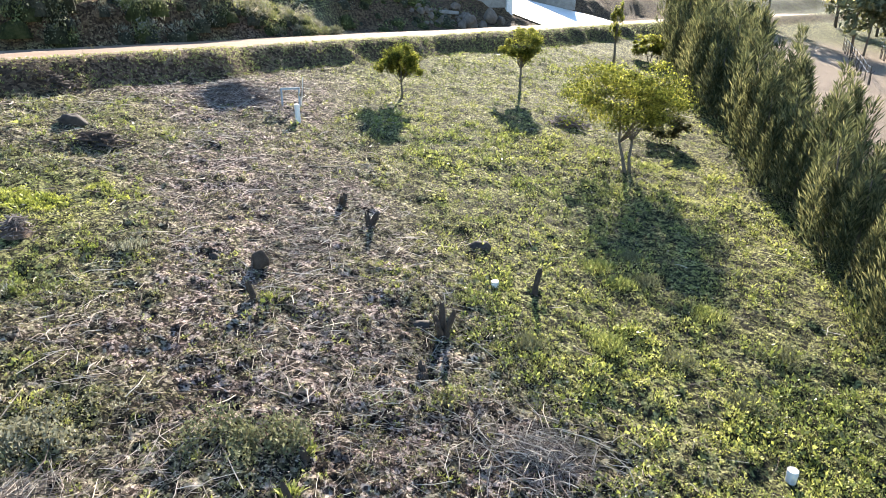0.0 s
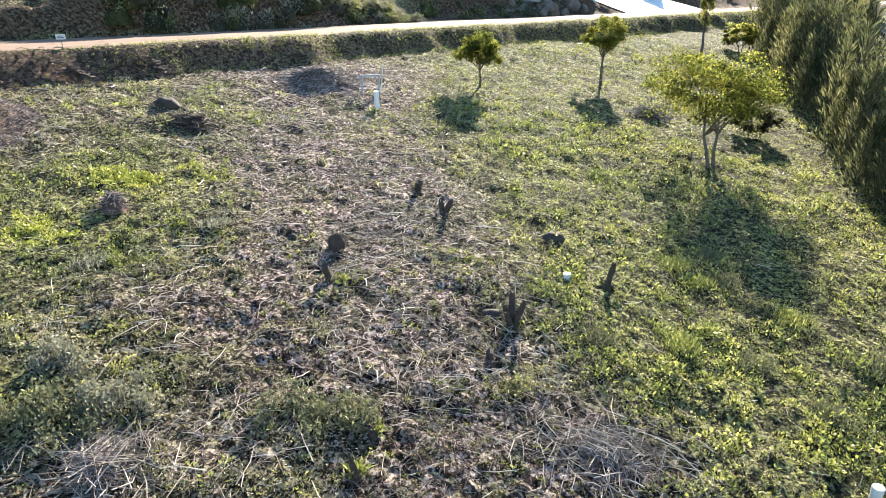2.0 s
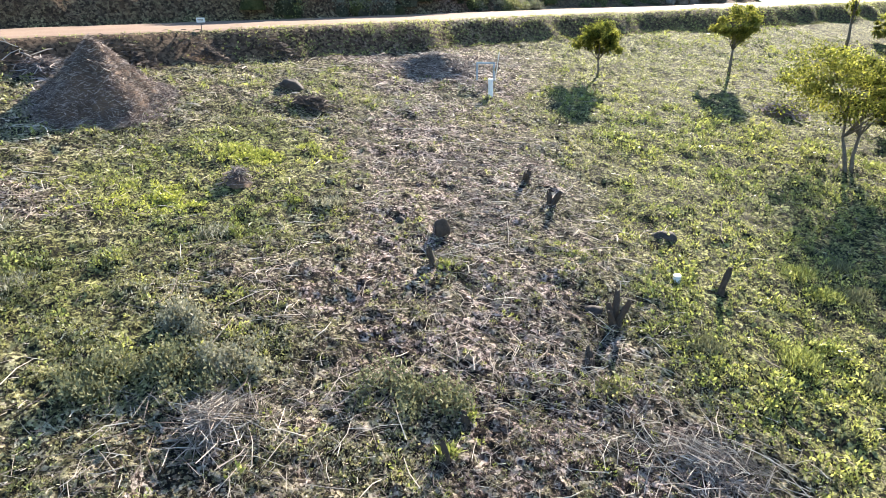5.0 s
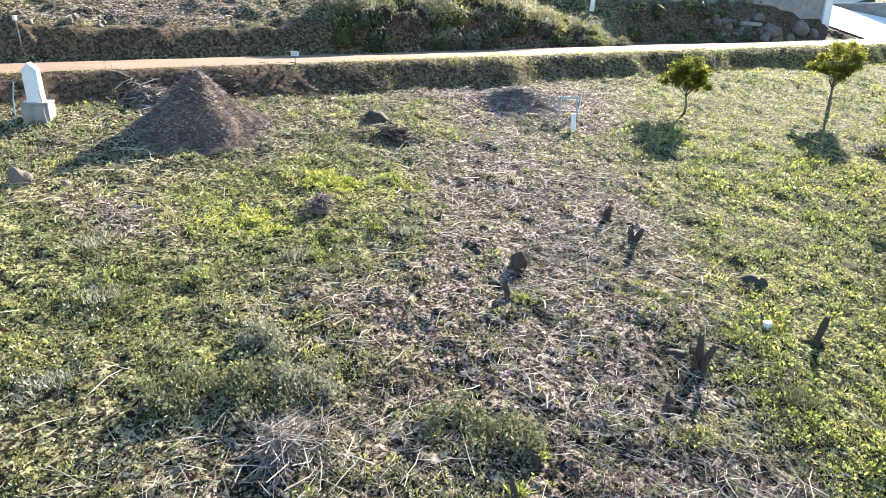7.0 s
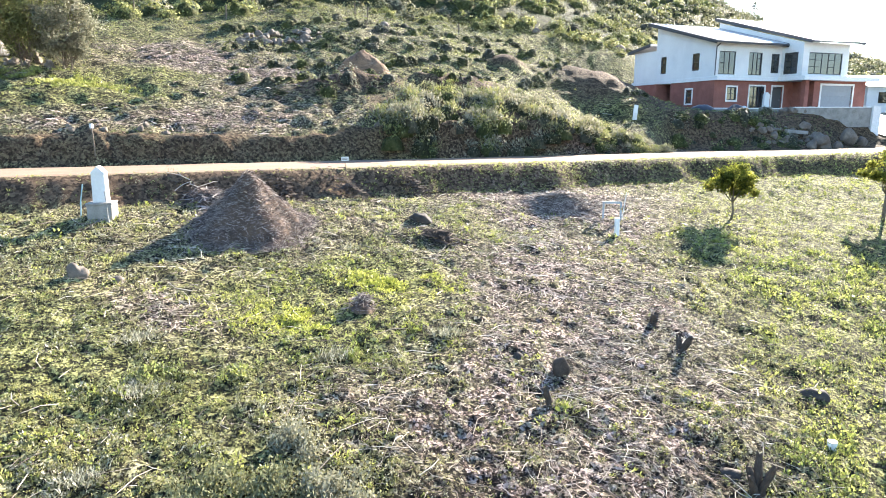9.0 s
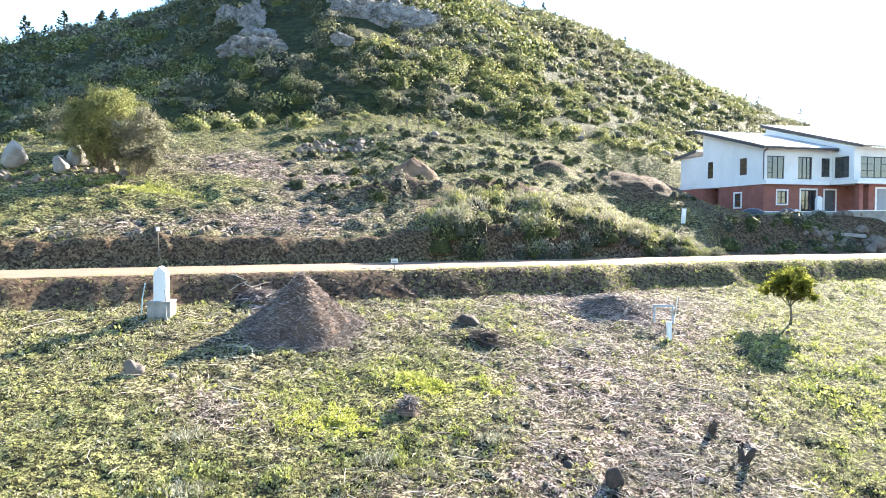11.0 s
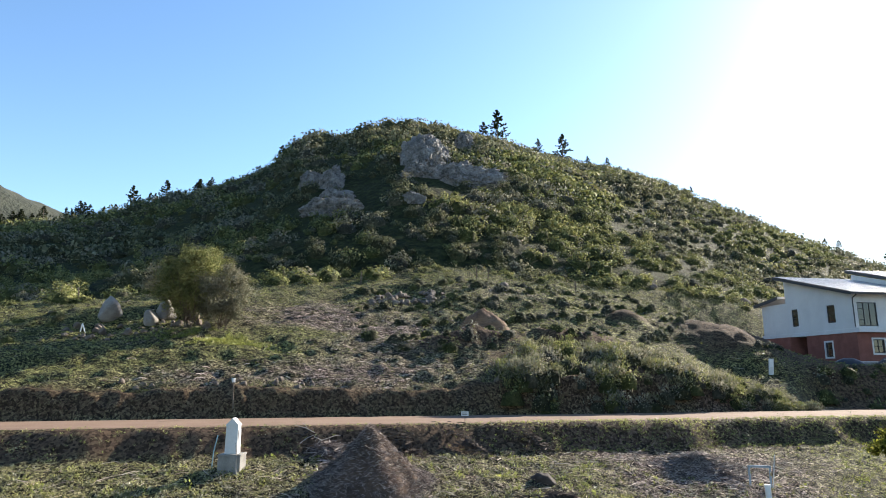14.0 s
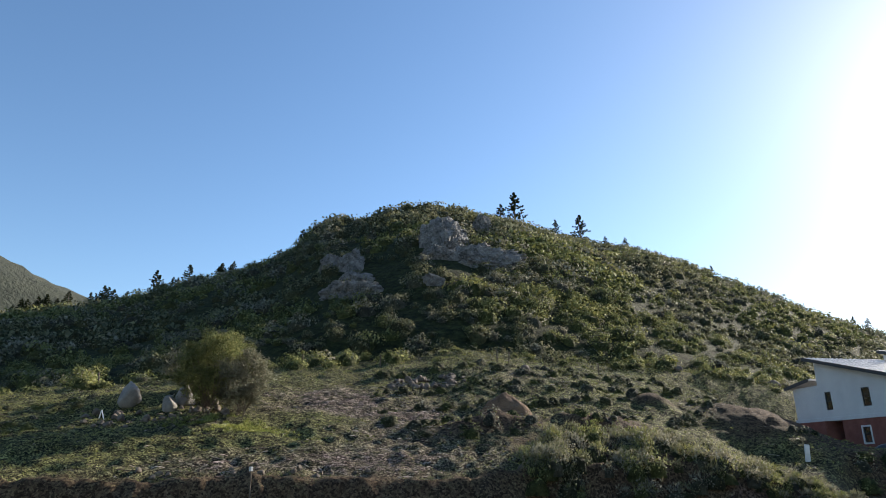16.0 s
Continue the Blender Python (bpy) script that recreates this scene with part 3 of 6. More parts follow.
def build_weeds():
    """Low leafy weeds and grass tussocks, thick on the green side, thin in the litter."""
    bins = {"bright": [], "weed": [], "fresh": [], "grey": [], "tussock": []}
    for n, r0, r1, k, seed in ((24000, 5.5, 13, 20, 121), (38000, 13, 24, 10, 122), (13000, 24, 44, 8, 123)):
        x, y, g = scatter(n, -73, 42, r0, r1, seed, 2.0)
        d, r = dryness(x, y), np.hypot(x, y)
        clump = mnoise(x, y, 1.5, 61, 3)
        keep = on_plot(x, y) & (x < hedge_line(y) - 0.4) & (g.random(n) < (1.0 - 0.85 * d) * step(0.3, 0.62, clump) + 0.08)
        x, y, d, r, clump = x[keep], y[keep], d[keep], r[keep], clump[keep]
        m = len(x)
        lush = step(1.0, 4.0, x + 0.3 * (y - 7.5))
        on = g.random(len(x)) > 0.45 * lush
        x, y, d, r, clump, lush = x[on], y[on], d[on], r[on], clump[on], lush[on]
        m = len(x)
        bright = 1.2 * patch(x, y, GREEN[:2]) + 0.4 * lush + 0.35 * step(17, 22, NX * x + NY * y) * step(3, 9, VX * x + VY * y)
        draw = g.random(m)
        fresh = draw < 0.75 * step(0.3, 0.75, mnoise(x, y, 0.5, 63) * 0.6 + 0.55 * bright)
        grey = ~fresh & (g.random(m) < (0.1 + 0.3 * step(0.45, 0.62, mnoise(x, y, 0.7, 64)) + 0.1 * d) * (1 - 0.75 * lush))
        tuss = ~grey & (g.random(m) < 0.08 + 0.45 * lush)
        size = (0.7 + 0.75 * g.random(m) ** 2) * (0.8 + 0.35 * step(0.45, 0.7, clump)) * (1 + 0.012 * r)
        for key, sel, rad, tall, leaf in (("tussock", tuss, 0.115, 0.14, 0.02), ("fresh", fresh & ~tuss, 0.06, 0.065, 0.0125), ("grey", grey, 0.07, 0.08, 0.0125), ("weed", ~fresh & ~grey & ~tuss, 0.06, 0.07, 0.0125)):
            if sel.any():
                q = size[sel]
                bins[key].append(rosettes(x[sel], y[sel], land(x[sel], y[sel]) - 0.02, g, rad * q, tall * q, k, leaf * q * (1 + 0.025 * r[sel])))
    # the brightest growth, in two drifts
    g = np.random.default_rng(131)
    for cx, cy, rx, ry, a in GREEN[:2]:
        n = int(1100 * a)
        x, y = cx + g.normal(0, 0.42, n) * rx, cy + g.normal(0, 0.3, n) * ry
        y = y + 0.35 * (x - cx)
        m = mnoise(x, y, 1.3, 132) > g.uniform(0.4, 0.66, n)
        q = g.uniform(0.7, 1.5, int(m.sum()))
        bins["bright"].append(rosettes(x[m], y[m], land(x[m], y[m]) - 0.02, g, 0.075 * q, 0.1 * q, 16, 0.021 * q))
    for key, name, mat, label in (("bright", "bright_weeds", M_BRIGHT, "bright yellow-green leafy weeds in a drift"), ("weed", "low_weeds", M_GRASS, "low dark green broad-leaved weeds"), ("fresh", "fresh_weeds", M_LUSH, "fresh yellow-green low broad-leaved weeds"), ("grey", "woolly_herbs", M_GREY_HERB, "grey-green woolly low herbs among the litter"), ("tussock", "grass_tussocks", M_LUSH, "bright green rounded grass tussocks")):
        V, F = join(bins[key])
        stuff(name, V, F, mat, label, "weeds")


def build_grass():
    x, y, g = scatter(120000, -73, 42, 5.5, 44, 101, 1.25)
    d = dryness(x, y)
    clump = mnoise(x, y, 4.6, 61)
    keep = on_plot(x, y) & (x < hedge_line(y) - 0.3) & (g.random(len(x)) < (0.95 - 0.7 * d) * step(0.34, 0.58, clump) + 0.07)
    x, y, d = x[keep], y[keep], d[keep]
    r = np.hypot(x, y)
    L = (0.035 + 0.05 * g.random(len(x)) ** 2) * (1.1 - 0.2 * d) * (1 + 0.012 * r) * (0.75 + 0.6 * step(0.45, 0.72, clump[keep]))
    straw = g.random(len(x)) < 0.12 + 0.55 * d
    lush = g.random(len(x)) < 0.85 * step(1.0, 4.5, x + 0.3 * (y - 7.5)) + 0.6 * step(16, 21, NX * x + NY * y) * step(5, 12, VX * x + VY * y)
    z = land(x, y) - 0.01
    for name, m, mat, n, w, sp, label in (
        ("grass", ~straw & ~lush, M_GRASS, 5, 0.0085, 1.0, "short rough green and yellowish grass tufts"),
        ("fresh_grass", ~straw & lush, M_LUSH, 6, 0.0085, 1.0, "short fresh yellow-green grass on the slope"),
        ("dry_grass", straw, M_STRAW, 4, 0.005, 1.35, "dry bleached grass stubble"),
    ):
        V, F = blades(x[m], y[m], z[m], n, L[m], w * (1 + 0.022 * r[m]), sp, rng=g)
        stuff(name, V, F, mat, label, "grass")
    # low leaf and chip cover between the tufts
    x, y, g = scatter(120000, -73, 42, 5.5, 26, 105, 1.1)
    keep = on_plot(x, y) & (x < 11.5)
    x, y = x[keep], y[keep]
    d, r = dryness(x, y), np.hypot(x, y)
    patch = mnoise(x, y, 1.7, 68)
    dry = g.random(len(x)) < np.clip(0.18 + 0.85 * d, 0, 0.9)
    keep = g.random(len(x)) < 0.25 + 0.75 * step(0.38, 0.6, mnoise(x, y, 3.4, 69))
    size = (0.008 + 0.015 * g.random(len(x)) ** 2) * (1 + 0.03 * r)
    z = land(x, y) + 0.045 * g.random(len(x))
    for name, m, mat, label in (
        ("dead_leaves", keep & dry & (patch > 0.43), M_MULCH, "brown leaf litter and chips on the soil"),
        ("bleached_chips", keep & dry & (patch <= 0.43), M_STRAW, "bleached straw chips on the soil"),
        ("clover", keep & ~dry, M_GRASS, "small low green leaves between the tufts"),
    ):
        V, F = flecks(x[m], y[m], z[m], g, size[m])
        stuff(name, V, F, mat, label, "ground cover")


def sticks(x, y, z, g, length, thick, rise=0.3, low=-0.12):
    n = len(x)
    a = g.uniform(0, np.pi, n) + 2.0 * mnoise(x, y, 0.8, 67)
    L, w = length, thick
    D = np.stack([np.cos(a), np.sin(a), g.uniform(low, rise, n)], -1) * L[:, None] / 2
    S = np.stack([-np.sin(a), np.cos(a), a * 0], -1) * w[:, None]
    U = np.array([0, 0, 1.0]) * w[:, None] * 1.6
    C = np.stack([x, y, z], -1)
    B = g.normal(0, 0.15, (n, 1)) * L[:, None] * S / w[:, None] + np.array([0, 0, 1.0]) * (g.uniform(0, 0.1, (n, 1)) * L[:, None])
    V = np.stack([C - D - S, C - D + S, C - D + U, C + B - S, C + B + S, C + B + U, C + D - S * 0.5, C + D + S * 0.5, C + D + U * 0.5], 1).reshape(-1, 3)
    o = np.arange(n)[:, None] * 9
    F = np.concatenate([o + np.array([q]) for q in ((0, 2, 5, 3), (2, 1, 4, 5), (3, 5, 8, 6), (5, 4, 7, 8))], 0)
    return V, F


def build_litter():
    x, y, g = scatter(88000, -74, 42, 5.5, 34, 102, 1.2)
    d = dryness(x, y)
    heap = 0.55 * patch(x, y, LITTER)
    keep = on_plot(x, y) & (g.random(len(x)) < d ** 1.2 * step(0.38, 0.66, mnoise(x, y, 0.9, 66)) + 0.03 + heap) & (x < 12)
    x, y = x[keep], y[keep]
    n = len(x)
    L = 0.07 + 0.75 * g.random(n) ** 4
    V, F = sticks(x, y, land(x, y) + 0.02 + 0.07 * g.random(n), g, L, (0.0018 + 0.0028 * g.random(n) ** 2 * (1 + L)) * (1 + 0.03 * np.hypot(x, y)))
    stuff("slashed_sticks", V, F, M_STRAW, "dry pale slashed stalks and sticks strewn over soil", "dry brush")


build_grass()
build_weeds()
build_litter()


def dome(n, seed, leaf, flat=1.0, tall=1.0):
    """A bush of unit radius: leaf clumps on a lumpy half ball. Returns points and quads."""
    g = np.random.default_rng(seed)
    a, h = g.uniform(0, 2 * np.pi, n), g.uniform(-0.3, 1.0, n)
    s = np.sqrt(1 - h ** 2)
    P = np.stack([np.cos(a) * s, np.sin(a) * s, h * tall], -1)
    lob = 0.8 + 0.45 * mnoise(a * 1.1 + 5, h * 3, 1.0, seed) + 0.05 * g.normal(0, 1, n)
    P = P * lob[:, None] * g.uniform(0.8, 1.03, (n, 1))
    Nn = P + g.normal(0, 0.5, (n, 3))
    Nn /= np.linalg.norm(Nn, axis=1)[:, None]
    A = np.cross(Nn, g.normal(0, 1, (n, 3)))
    A /= np.linalg.norm(A, axis=1)[:, None]
    B = np.cross(Nn, A)
    k = leaf * g.uniform(0.6, 1.3, (n, 1))
    V = np.stack([P - A * k, P - B * k * 0.6, P + A * k, P + B * k * 0.6], 1).reshape(-1, 3)
    return V, np.arange(4 * n).reshape(-1, 4)


def lobed(n, seed, leaf):
    """A bush of unit radius made of several rounded lobes of small leaves. Points and quads."""
    g = np.random.default_rng(seed)
    k = 8
    a, q = np.arange(k) * 2.4 + g.uniform(0, 1, k), np.sqrt((np.arange(k) + 0.2) / k) * 0.68
    C = np.stack([np.cos(a) * q, np.sin(a) * q, 0.62 - 0.5 * q + g.uniform(-0.12, 0.14, k)], -1)
    r = g.uniform(0.26, 0.42, k)
    own = g.integers(0, k, n)
    D = g.normal(0, 1, (n, 3)) + np.array([0, 0, 0.35])
    D /= np.linalg.norm(D, axis=1)[:, None]
    P = C[own] + D * (r[own] * g.uniform(0.82, 1.06, n))[:, None]
    Nn = D + g.normal(0, 0.45, (n, 3))
    A = np.cross(Nn, g.normal(0, 1, (n, 3)))
    A /= np.linalg.norm(A, axis=1)[:, None]
    B = np.cross(Nn, A)
    B /= np.linalg.norm(B, axis=1)[:, None]
    t = leaf * g.uniform(0.6, 1.3, (n, 1))
    V = np.stack([P - A * t, P - B * t * 0.65, P + A * t, P + B * t * 0.65], 1).reshape(-1, 3)
    return V, np.arange(4 * n).reshape(-1, 4)


def soft_normals(me, V, size):
    """Lets the leaves of a bush shade as one rounded mass. V: unit bush points in the order of the mesh."""
    Nn = V + np.array([0, 0, 0.25])
    Nn = Nn / (np.linalg.norm(Nn, axis=1)[:, None] + 1e-6)
    me.normals_split_custom_set_from_vertices(Nn.astype(np.float32))


ROUND = []


def strew(models, x, y, z, size, g, squash=0.85):
    """Puts a random model, turned and scaled, at every point."""
    out = []
    pick = g.integers(0, len(models), len(x))
    for i, (V, F) in enumerate(models):
        m = pick == i
        if not m.any():
            continue
        n = int(m.sum())
        a, s = g.uniform(0, 2 * np.pi, n), size[m]
        c, sn = np.cos(a), np.sin(a)
        X = V[None, :, 0] * c[:, None] - V[None, :, 1] * sn[:, None]
        Y = V[None, :, 0] * sn[:, None] + V[None, :, 1] * c[:, None]
        Q = np.stack([X * s[:, None] + x[m][:, None], Y * s[:, None] + y[m][:, None], V[None, :, 2] * (s * squash)[:, None] + z[m][:, None]], -1)
        ROUND.append(np.stack([X, Y, np.broadcast_to(V[None, :, 2], X.shape)], -1).reshape(-1, 3))
        out.append((Q.reshape(-1, 3), (F[None] + (np.arange(n) * len(V))[:, None, None]).reshape(-1, 4)))
    return join(out)


def core(seed, tall):
    """A lumpy low dome, unit radius. Points and quads."""
    na, nk = 9, 4
    A, K = np.meshgrid(np.linspace(0, 2 * np.pi, na, endpoint=False), np.linspace(0.05, 1.0, nk))
    h = np.cos(K * np.pi / 2)
    lump = 0.55 + 0.85 * mnoise(np.cos(A) * 1.7 * K + 5, np.sin(A) * 1.7 * K + 3 * h, 1.2, seed, 3)
    s = np.sin(K * np.pi / 2) * lump
    V = np.stack([np.cos(A) * s, np.sin(A) * s, h * tall * lump - 0.55 * (K > 0.95)], -1).reshape(-1, 3)
    i, j = np.meshgrid(np.arange(nk - 1), np.arange(na), indexing="ij")
    F = np.stack([i * na + j, (i + 1) * na + j, (i + 1) * na + (j + 1) % na, i * na + (j + 1) % na], -1).reshape(-1, 4)
    return V, F


# bare rock on the hill: x, y, width, depth, height, lean back, lift
OUTCROPS = ((-75.5, 90.4, 7.6, 5, 14.2, 30, 0.1), (-81.3, 100.0, 6.6, 5, 8.5, 26, 0.5), (-66.4, 89.9, 11.9, 5, 8.1, 36, -0.1), (-71.7, 85.1, 8.1, 4.5, 4.8, 36, -0.1), (-92.6, 127.2, 4.4, 4, 6.2, 10, 1.1), (-82.3, 73.9, 4.1, 4, 8.2, 28, 0.1), (-86.6, 72.7, 3.6, 4, 6.0, 18, 0.1), (-70.7, 63.7, 8.2, 4, 4.7, 42, -0.2), (-75.5, 68.5, 5.2, 4, 5.6, 38, -0.2), (-62.0, 72.1, 3.6, 3, 2.5, 36, -0.2))


def build_scrub():
    x, y, g = scatter(5200, -79, 13, 62, 258, 103, 1.25)
    x2, y2, g2 = scatter(1900, -36, 6, 76, 235, 113, 1.2)
    x, y = np.concatenate([x, x2]), np.concatenate([y, y2])
    u = NX * x + NY * y
    r, az = np.hypot(x, y), np.degrees(np.arctan2(x, y))
    clear = np.ones(len(x), bool)
    for cx, cy, w, d, hh, tl, up in OUTCROPS:
        cr = math.hypot(cx, cy)
        along, across = (x * cx + y * cy) / cr - cr, (x * cy - y * cx) / cr
        clear &= (g.random(len(x)) < 0.3) | ~((np.abs(across) < 0.52 * w) & (along > -0.2 * hh - 2.2) & (along < 0.6 * hh))
    keep = clear & ((u > 61 + 3 * g.random(len(x))) | (r > 112)) & (r < np.interp(az, CREST_AZ, CREST_R) + 6)
    x, y, r = x[keep], y[keep], r[keep]
    thin = (r > 112) | (g.random(len(x)) < 0.85)
    x, y, r = x[thin], y[thin], r[thin]
    big = mnoise(x, y, 0.035, 71)
    size = (0.7 + 1.7 * g.random(len(x)) ** 1.7) * (0.6 + 1.0 * big) * (0.7 + 0.0055 * r)
    size = size * (1 - 0.25 * step(-32, -18, np.degrees(np.arctan2(x, y))))
    size = size * np.where(r < 112, 0.95, 1.0)
    z = land(x, y) - 0.15 * size
    tone = mnoise(x, y, 0.05, 72) + 0.3 * (g.random(len(x)) - 0.5)
    tone = tone + 0.1 * (r < 105)
    cores = [core(220 + i, 0.75 + 0.12 * i) for i in range(5)]
    full = [lobed(300, 200 + i, 0.062) for i in range(5)]
    tufts = [lobed(84, 210 + i, 0.1) for i in range(5)]
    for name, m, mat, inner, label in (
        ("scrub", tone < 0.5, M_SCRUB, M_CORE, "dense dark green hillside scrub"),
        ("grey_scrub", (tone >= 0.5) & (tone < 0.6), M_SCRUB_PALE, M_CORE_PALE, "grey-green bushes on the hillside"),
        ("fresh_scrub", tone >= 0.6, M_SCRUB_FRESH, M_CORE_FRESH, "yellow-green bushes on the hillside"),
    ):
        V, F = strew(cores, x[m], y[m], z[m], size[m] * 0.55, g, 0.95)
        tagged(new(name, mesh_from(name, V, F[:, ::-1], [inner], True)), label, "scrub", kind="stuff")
        for near, models in ((True, full), (False, tufts)):
            k = m & ((r < 112) == near)
            ROUND.clear()
            V, F = strew(models, x[k], y[k], z[k], size[k] * 0.92, g, 1.0)
            ob = stuff(name + "_twigs", V, F, mat, label, "scrub")
            soft_normals(ob.data, np.concatenate(ROUND), 1.0)


build_scrub()


def build_bank_plants():
    """Bushes and weeds along both banks of the road and over the cleared slope above it."""
    g = np.random.default_rng(140)
    models = [dome(70, 300 + i, 0.085, 1, 0.8 + 0.25 * i) for i in range(4)]
    sets = {"fresh": [], "dark": [], "grey": []}
    inner = {"fresh": [], "dark": [], "grey": []}
    cores = [core(260 + i, 0.8 + 0.2 * i) for i in range(4)]
    rounds = {"fresh": [], "dark": [], "grey": []}
    dense = [dome(115, 340 + i, 0.088, 1, 0.85 + 0.25 * i) for i in range(4)]

    def put(u, v, size, mix, mass=False):
        stay = patch(u, v, SCARPS) < 0.45
        u, v, size = u[stay], v[stay], size[stay]
        x, y = uv_point(u, v)
        z = land(x, y) - 0.15 * size
        pick = g.random(len(x))
        for key, lo, hi in (("fresh", 0, mix[0]), ("dark", mix[0], mix[0] + mix[1]), ("grey", mix[0] + mix[1], 1.01)):
            m = (pick >= lo) & (pick < hi)
            if m.any():
                ROUND.clear()
                sets[key].append(strew(dense if mass else models, x[m], y[m], z[m], size[m], g))
                rounds[key].extend(ROUND)
                if mass:
                    inner[key].append(strew(cores, x[m], y[m], z[m], size[m] * 0.74, g))

    n = 480
    v = g.uniform(-32, 60, n)
    keep = g.random(n) < (0.4 + 0.6 * step(0.35, 0.6, mnoise(v, v * 0, 0.25, 141))) * (1 - 0.75 * np.exp(-((v - 4.5) / 4.0) ** 4)) + 0.4 * (v > 10)
    v = v[keep]
    put(23.1 + 1.75 * g.random(len(v)), v, 0.1 + 0.24 * g.random(len(v)) ** 1.5, (0.3, 0.66))
    n = 700
    u, v = 29.8 + 2.2 * g.random(n), g.uniform(-36, 22, n)
    m = mnoise(u, v, 0.45, 149) > 0.52 - 0.12 * (u > 31.2)
    put(u[m], v[m], 0.1 + 0.26 * g.random(int(m.sum())) ** 2, (0.12, 0.84))
    # feathery grey-green bushes on the mound above the road
    n = 260
    v = 9.0 + 16.5 * g.random(n) ** 1.2
    u = 30.0 + g.random(n) ** 1.1 * np.interp(v, (9, 11, 15, 20, 25.5), (2.2, 5.1, 5.3, 3.9, 1.4))
    size = (0.5 + 0.8 * g.random(n) ** 1.3) * np.interp(v, (9, 18, 25.5), (1.1, 1.0, 0.55))
    pick = g.random(n)
    for key, lo, hi, name, mat, label in (("fresh", 0, 0.3, "mound_bushes", M_SCRUB_FRESH, "fresh green feathery bushes on the mound"), ("dark", 0.3, 0.55, "dark_mound_bushes", M_SCRUB, "dark green bushes on the mound"), ("grey", 0.55, 1.01, "grey_mound_bushes", M_SCRUB_PALE, "feathery grey-green bushes on the mound")):
        m = (pick >= lo) & (pick < hi)
        x, y = uv_point(u[m], v[m])
        sz = size[m]
        ROUND.clear()
        V, F = strew([lobed(260, 360 + i, 0.05) for i in range(4)], x, y, land(x, y) - 0.1, sz * 0.75, g, 1.15)
        soft_normals(stuff(name, V, F, mat, label, "bush").data, np.concatenate(ROUND), 1.0)
        k = 16
        bx = np.repeat(x, k) + g.normal(0, 0.2, len(x) * k) * np.repeat(sz, k)
        by = np.repeat(y, k) + g.normal(0, 0.2, len(x) * k) * np.repeat(sz, k)
        bz = np.repeat(land(x, y), k) + np.repeat(sz, k) * g.uniform(0.3, 0.6, len(bx))
        V, F = blades(bx, by, bz, 3, np.repeat(sz, k) * 0.28, 0.03, 0.7, rng=g)
        stuff(name + "_shoots", V, F, mat, label, "bush")
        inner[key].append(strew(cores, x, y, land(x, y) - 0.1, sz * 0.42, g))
    n = 60
    put(31.0 + 3.4 * g.random(n), g.uniform(28, 37, n), 0.2 + 0.55 * g.random(n) ** 2, (0.45, 0.35), True)
    n = 900
    u, v = 32 + 34 * g.random(n), g.uniform(-40, 30, n)
    x, y = uv_point(u, v)
    m = mnoise(x, y, 0.11, 143) + 0.012 * (u - 45) > g.uniform(0.42, 0.8, n)
    put(u[m], v[m], 0.16 + 0.5 * g.random(int(m.sum())) ** 2, (0.35, 0.25))
    n = 420
    put(57 + 10 * g.random(n), g.uniform(8, 60, n), 0.3 + 0.7 * g.random(n) ** 2, (0.4, 0.3))
    n = 300
    strip = g.integers(0, 5, n)
    v = g.uniform(2, 30, n)
    u = np.array([39.5, 43.0, 47.5, 52.5, 57.0])[strip] + 2.4 * (mnoise(v, strip * 7.0, 0.16, 147) - 0.5) * 2 + g.normal(0, 0.35, n)
    put(u, v, 0.22 + 0.55 * g.random(n) ** 1.6, (0.25, 0.5), True)
    n = 40
    put(35.8 + 2.8 * g.random(n), g.uniform(4, 20, n), 0.2 + 0.45 * g.random(n) ** 2, (0.2, 0.35), True)
    n = 110
    put(43 + 14 * g.random(n), g.uniform(8, 36, n), 0.2 + 0.5 * g.random(n) ** 2, (0.5, 0.25), True)
    n = 70
    put(39 + 10 * g.random(n), g.uniform(-28, -16, n), 0.2 + 0.4 * g.random(n) ** 2, (0.5, 0.3), True)
    n = 1300
    a, q = np.radians(g.uniform(-36, 4, n)), g.uniform(76, 225, n)
    x, y = q * np.sin(a), q * np.cos(a)
    put(NX * x + NY * y, VX * x + VY * y, 0.5 + 0.8 * g.random(n), (0.3, 0.4))
    for key, name, mat, label in (("fresh", "bank_bushes", M_SCRUB_FRESH, "leafy yellow-green bushes on the road banks"), ("dark", "dark_bank_bushes", M_SCRUB, "dark green low bushes on the road banks"), ("grey", "grey_bank_bushes", M_SCRUB_PALE, "dry grey-green bushes on the road banks")):
        V, F = join(sets[key])
        ob = stuff(name, V, F, mat, label, "bush")
        soft_normals(ob.data, np.concatenate(rounds[key]), 1.0)
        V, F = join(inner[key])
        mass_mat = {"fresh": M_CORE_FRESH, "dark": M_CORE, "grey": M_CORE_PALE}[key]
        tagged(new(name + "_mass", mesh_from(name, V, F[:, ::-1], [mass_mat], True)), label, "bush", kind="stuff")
    # grass and litter on the upper slope
    n = 15000
    u, v = 31 + 36 * g.random(n), g.uniform(-40, 42, n)
    x, y = uv_point(u, v)
    dry = slope_dry(u, v)
    m = (g.random(n) > 0.25 + 0.9 * dry) & (patch(u, v, SCARPS) < 0.4) & ((v < 37) | (u < 35))
    V, F = blades(x[m], y[m], land(x[m], y[m]), 6, 0.16, 0.04, 1.2, rng=g)
    stuff("slope_grass", V, F, M_SCRUB_FRESH, "rough grass on the cleared upper slope", "grass")
    m = (g.random(n) < 0.06 + 1.1 * dry) & (v < 30)
    k = int(m.sum())
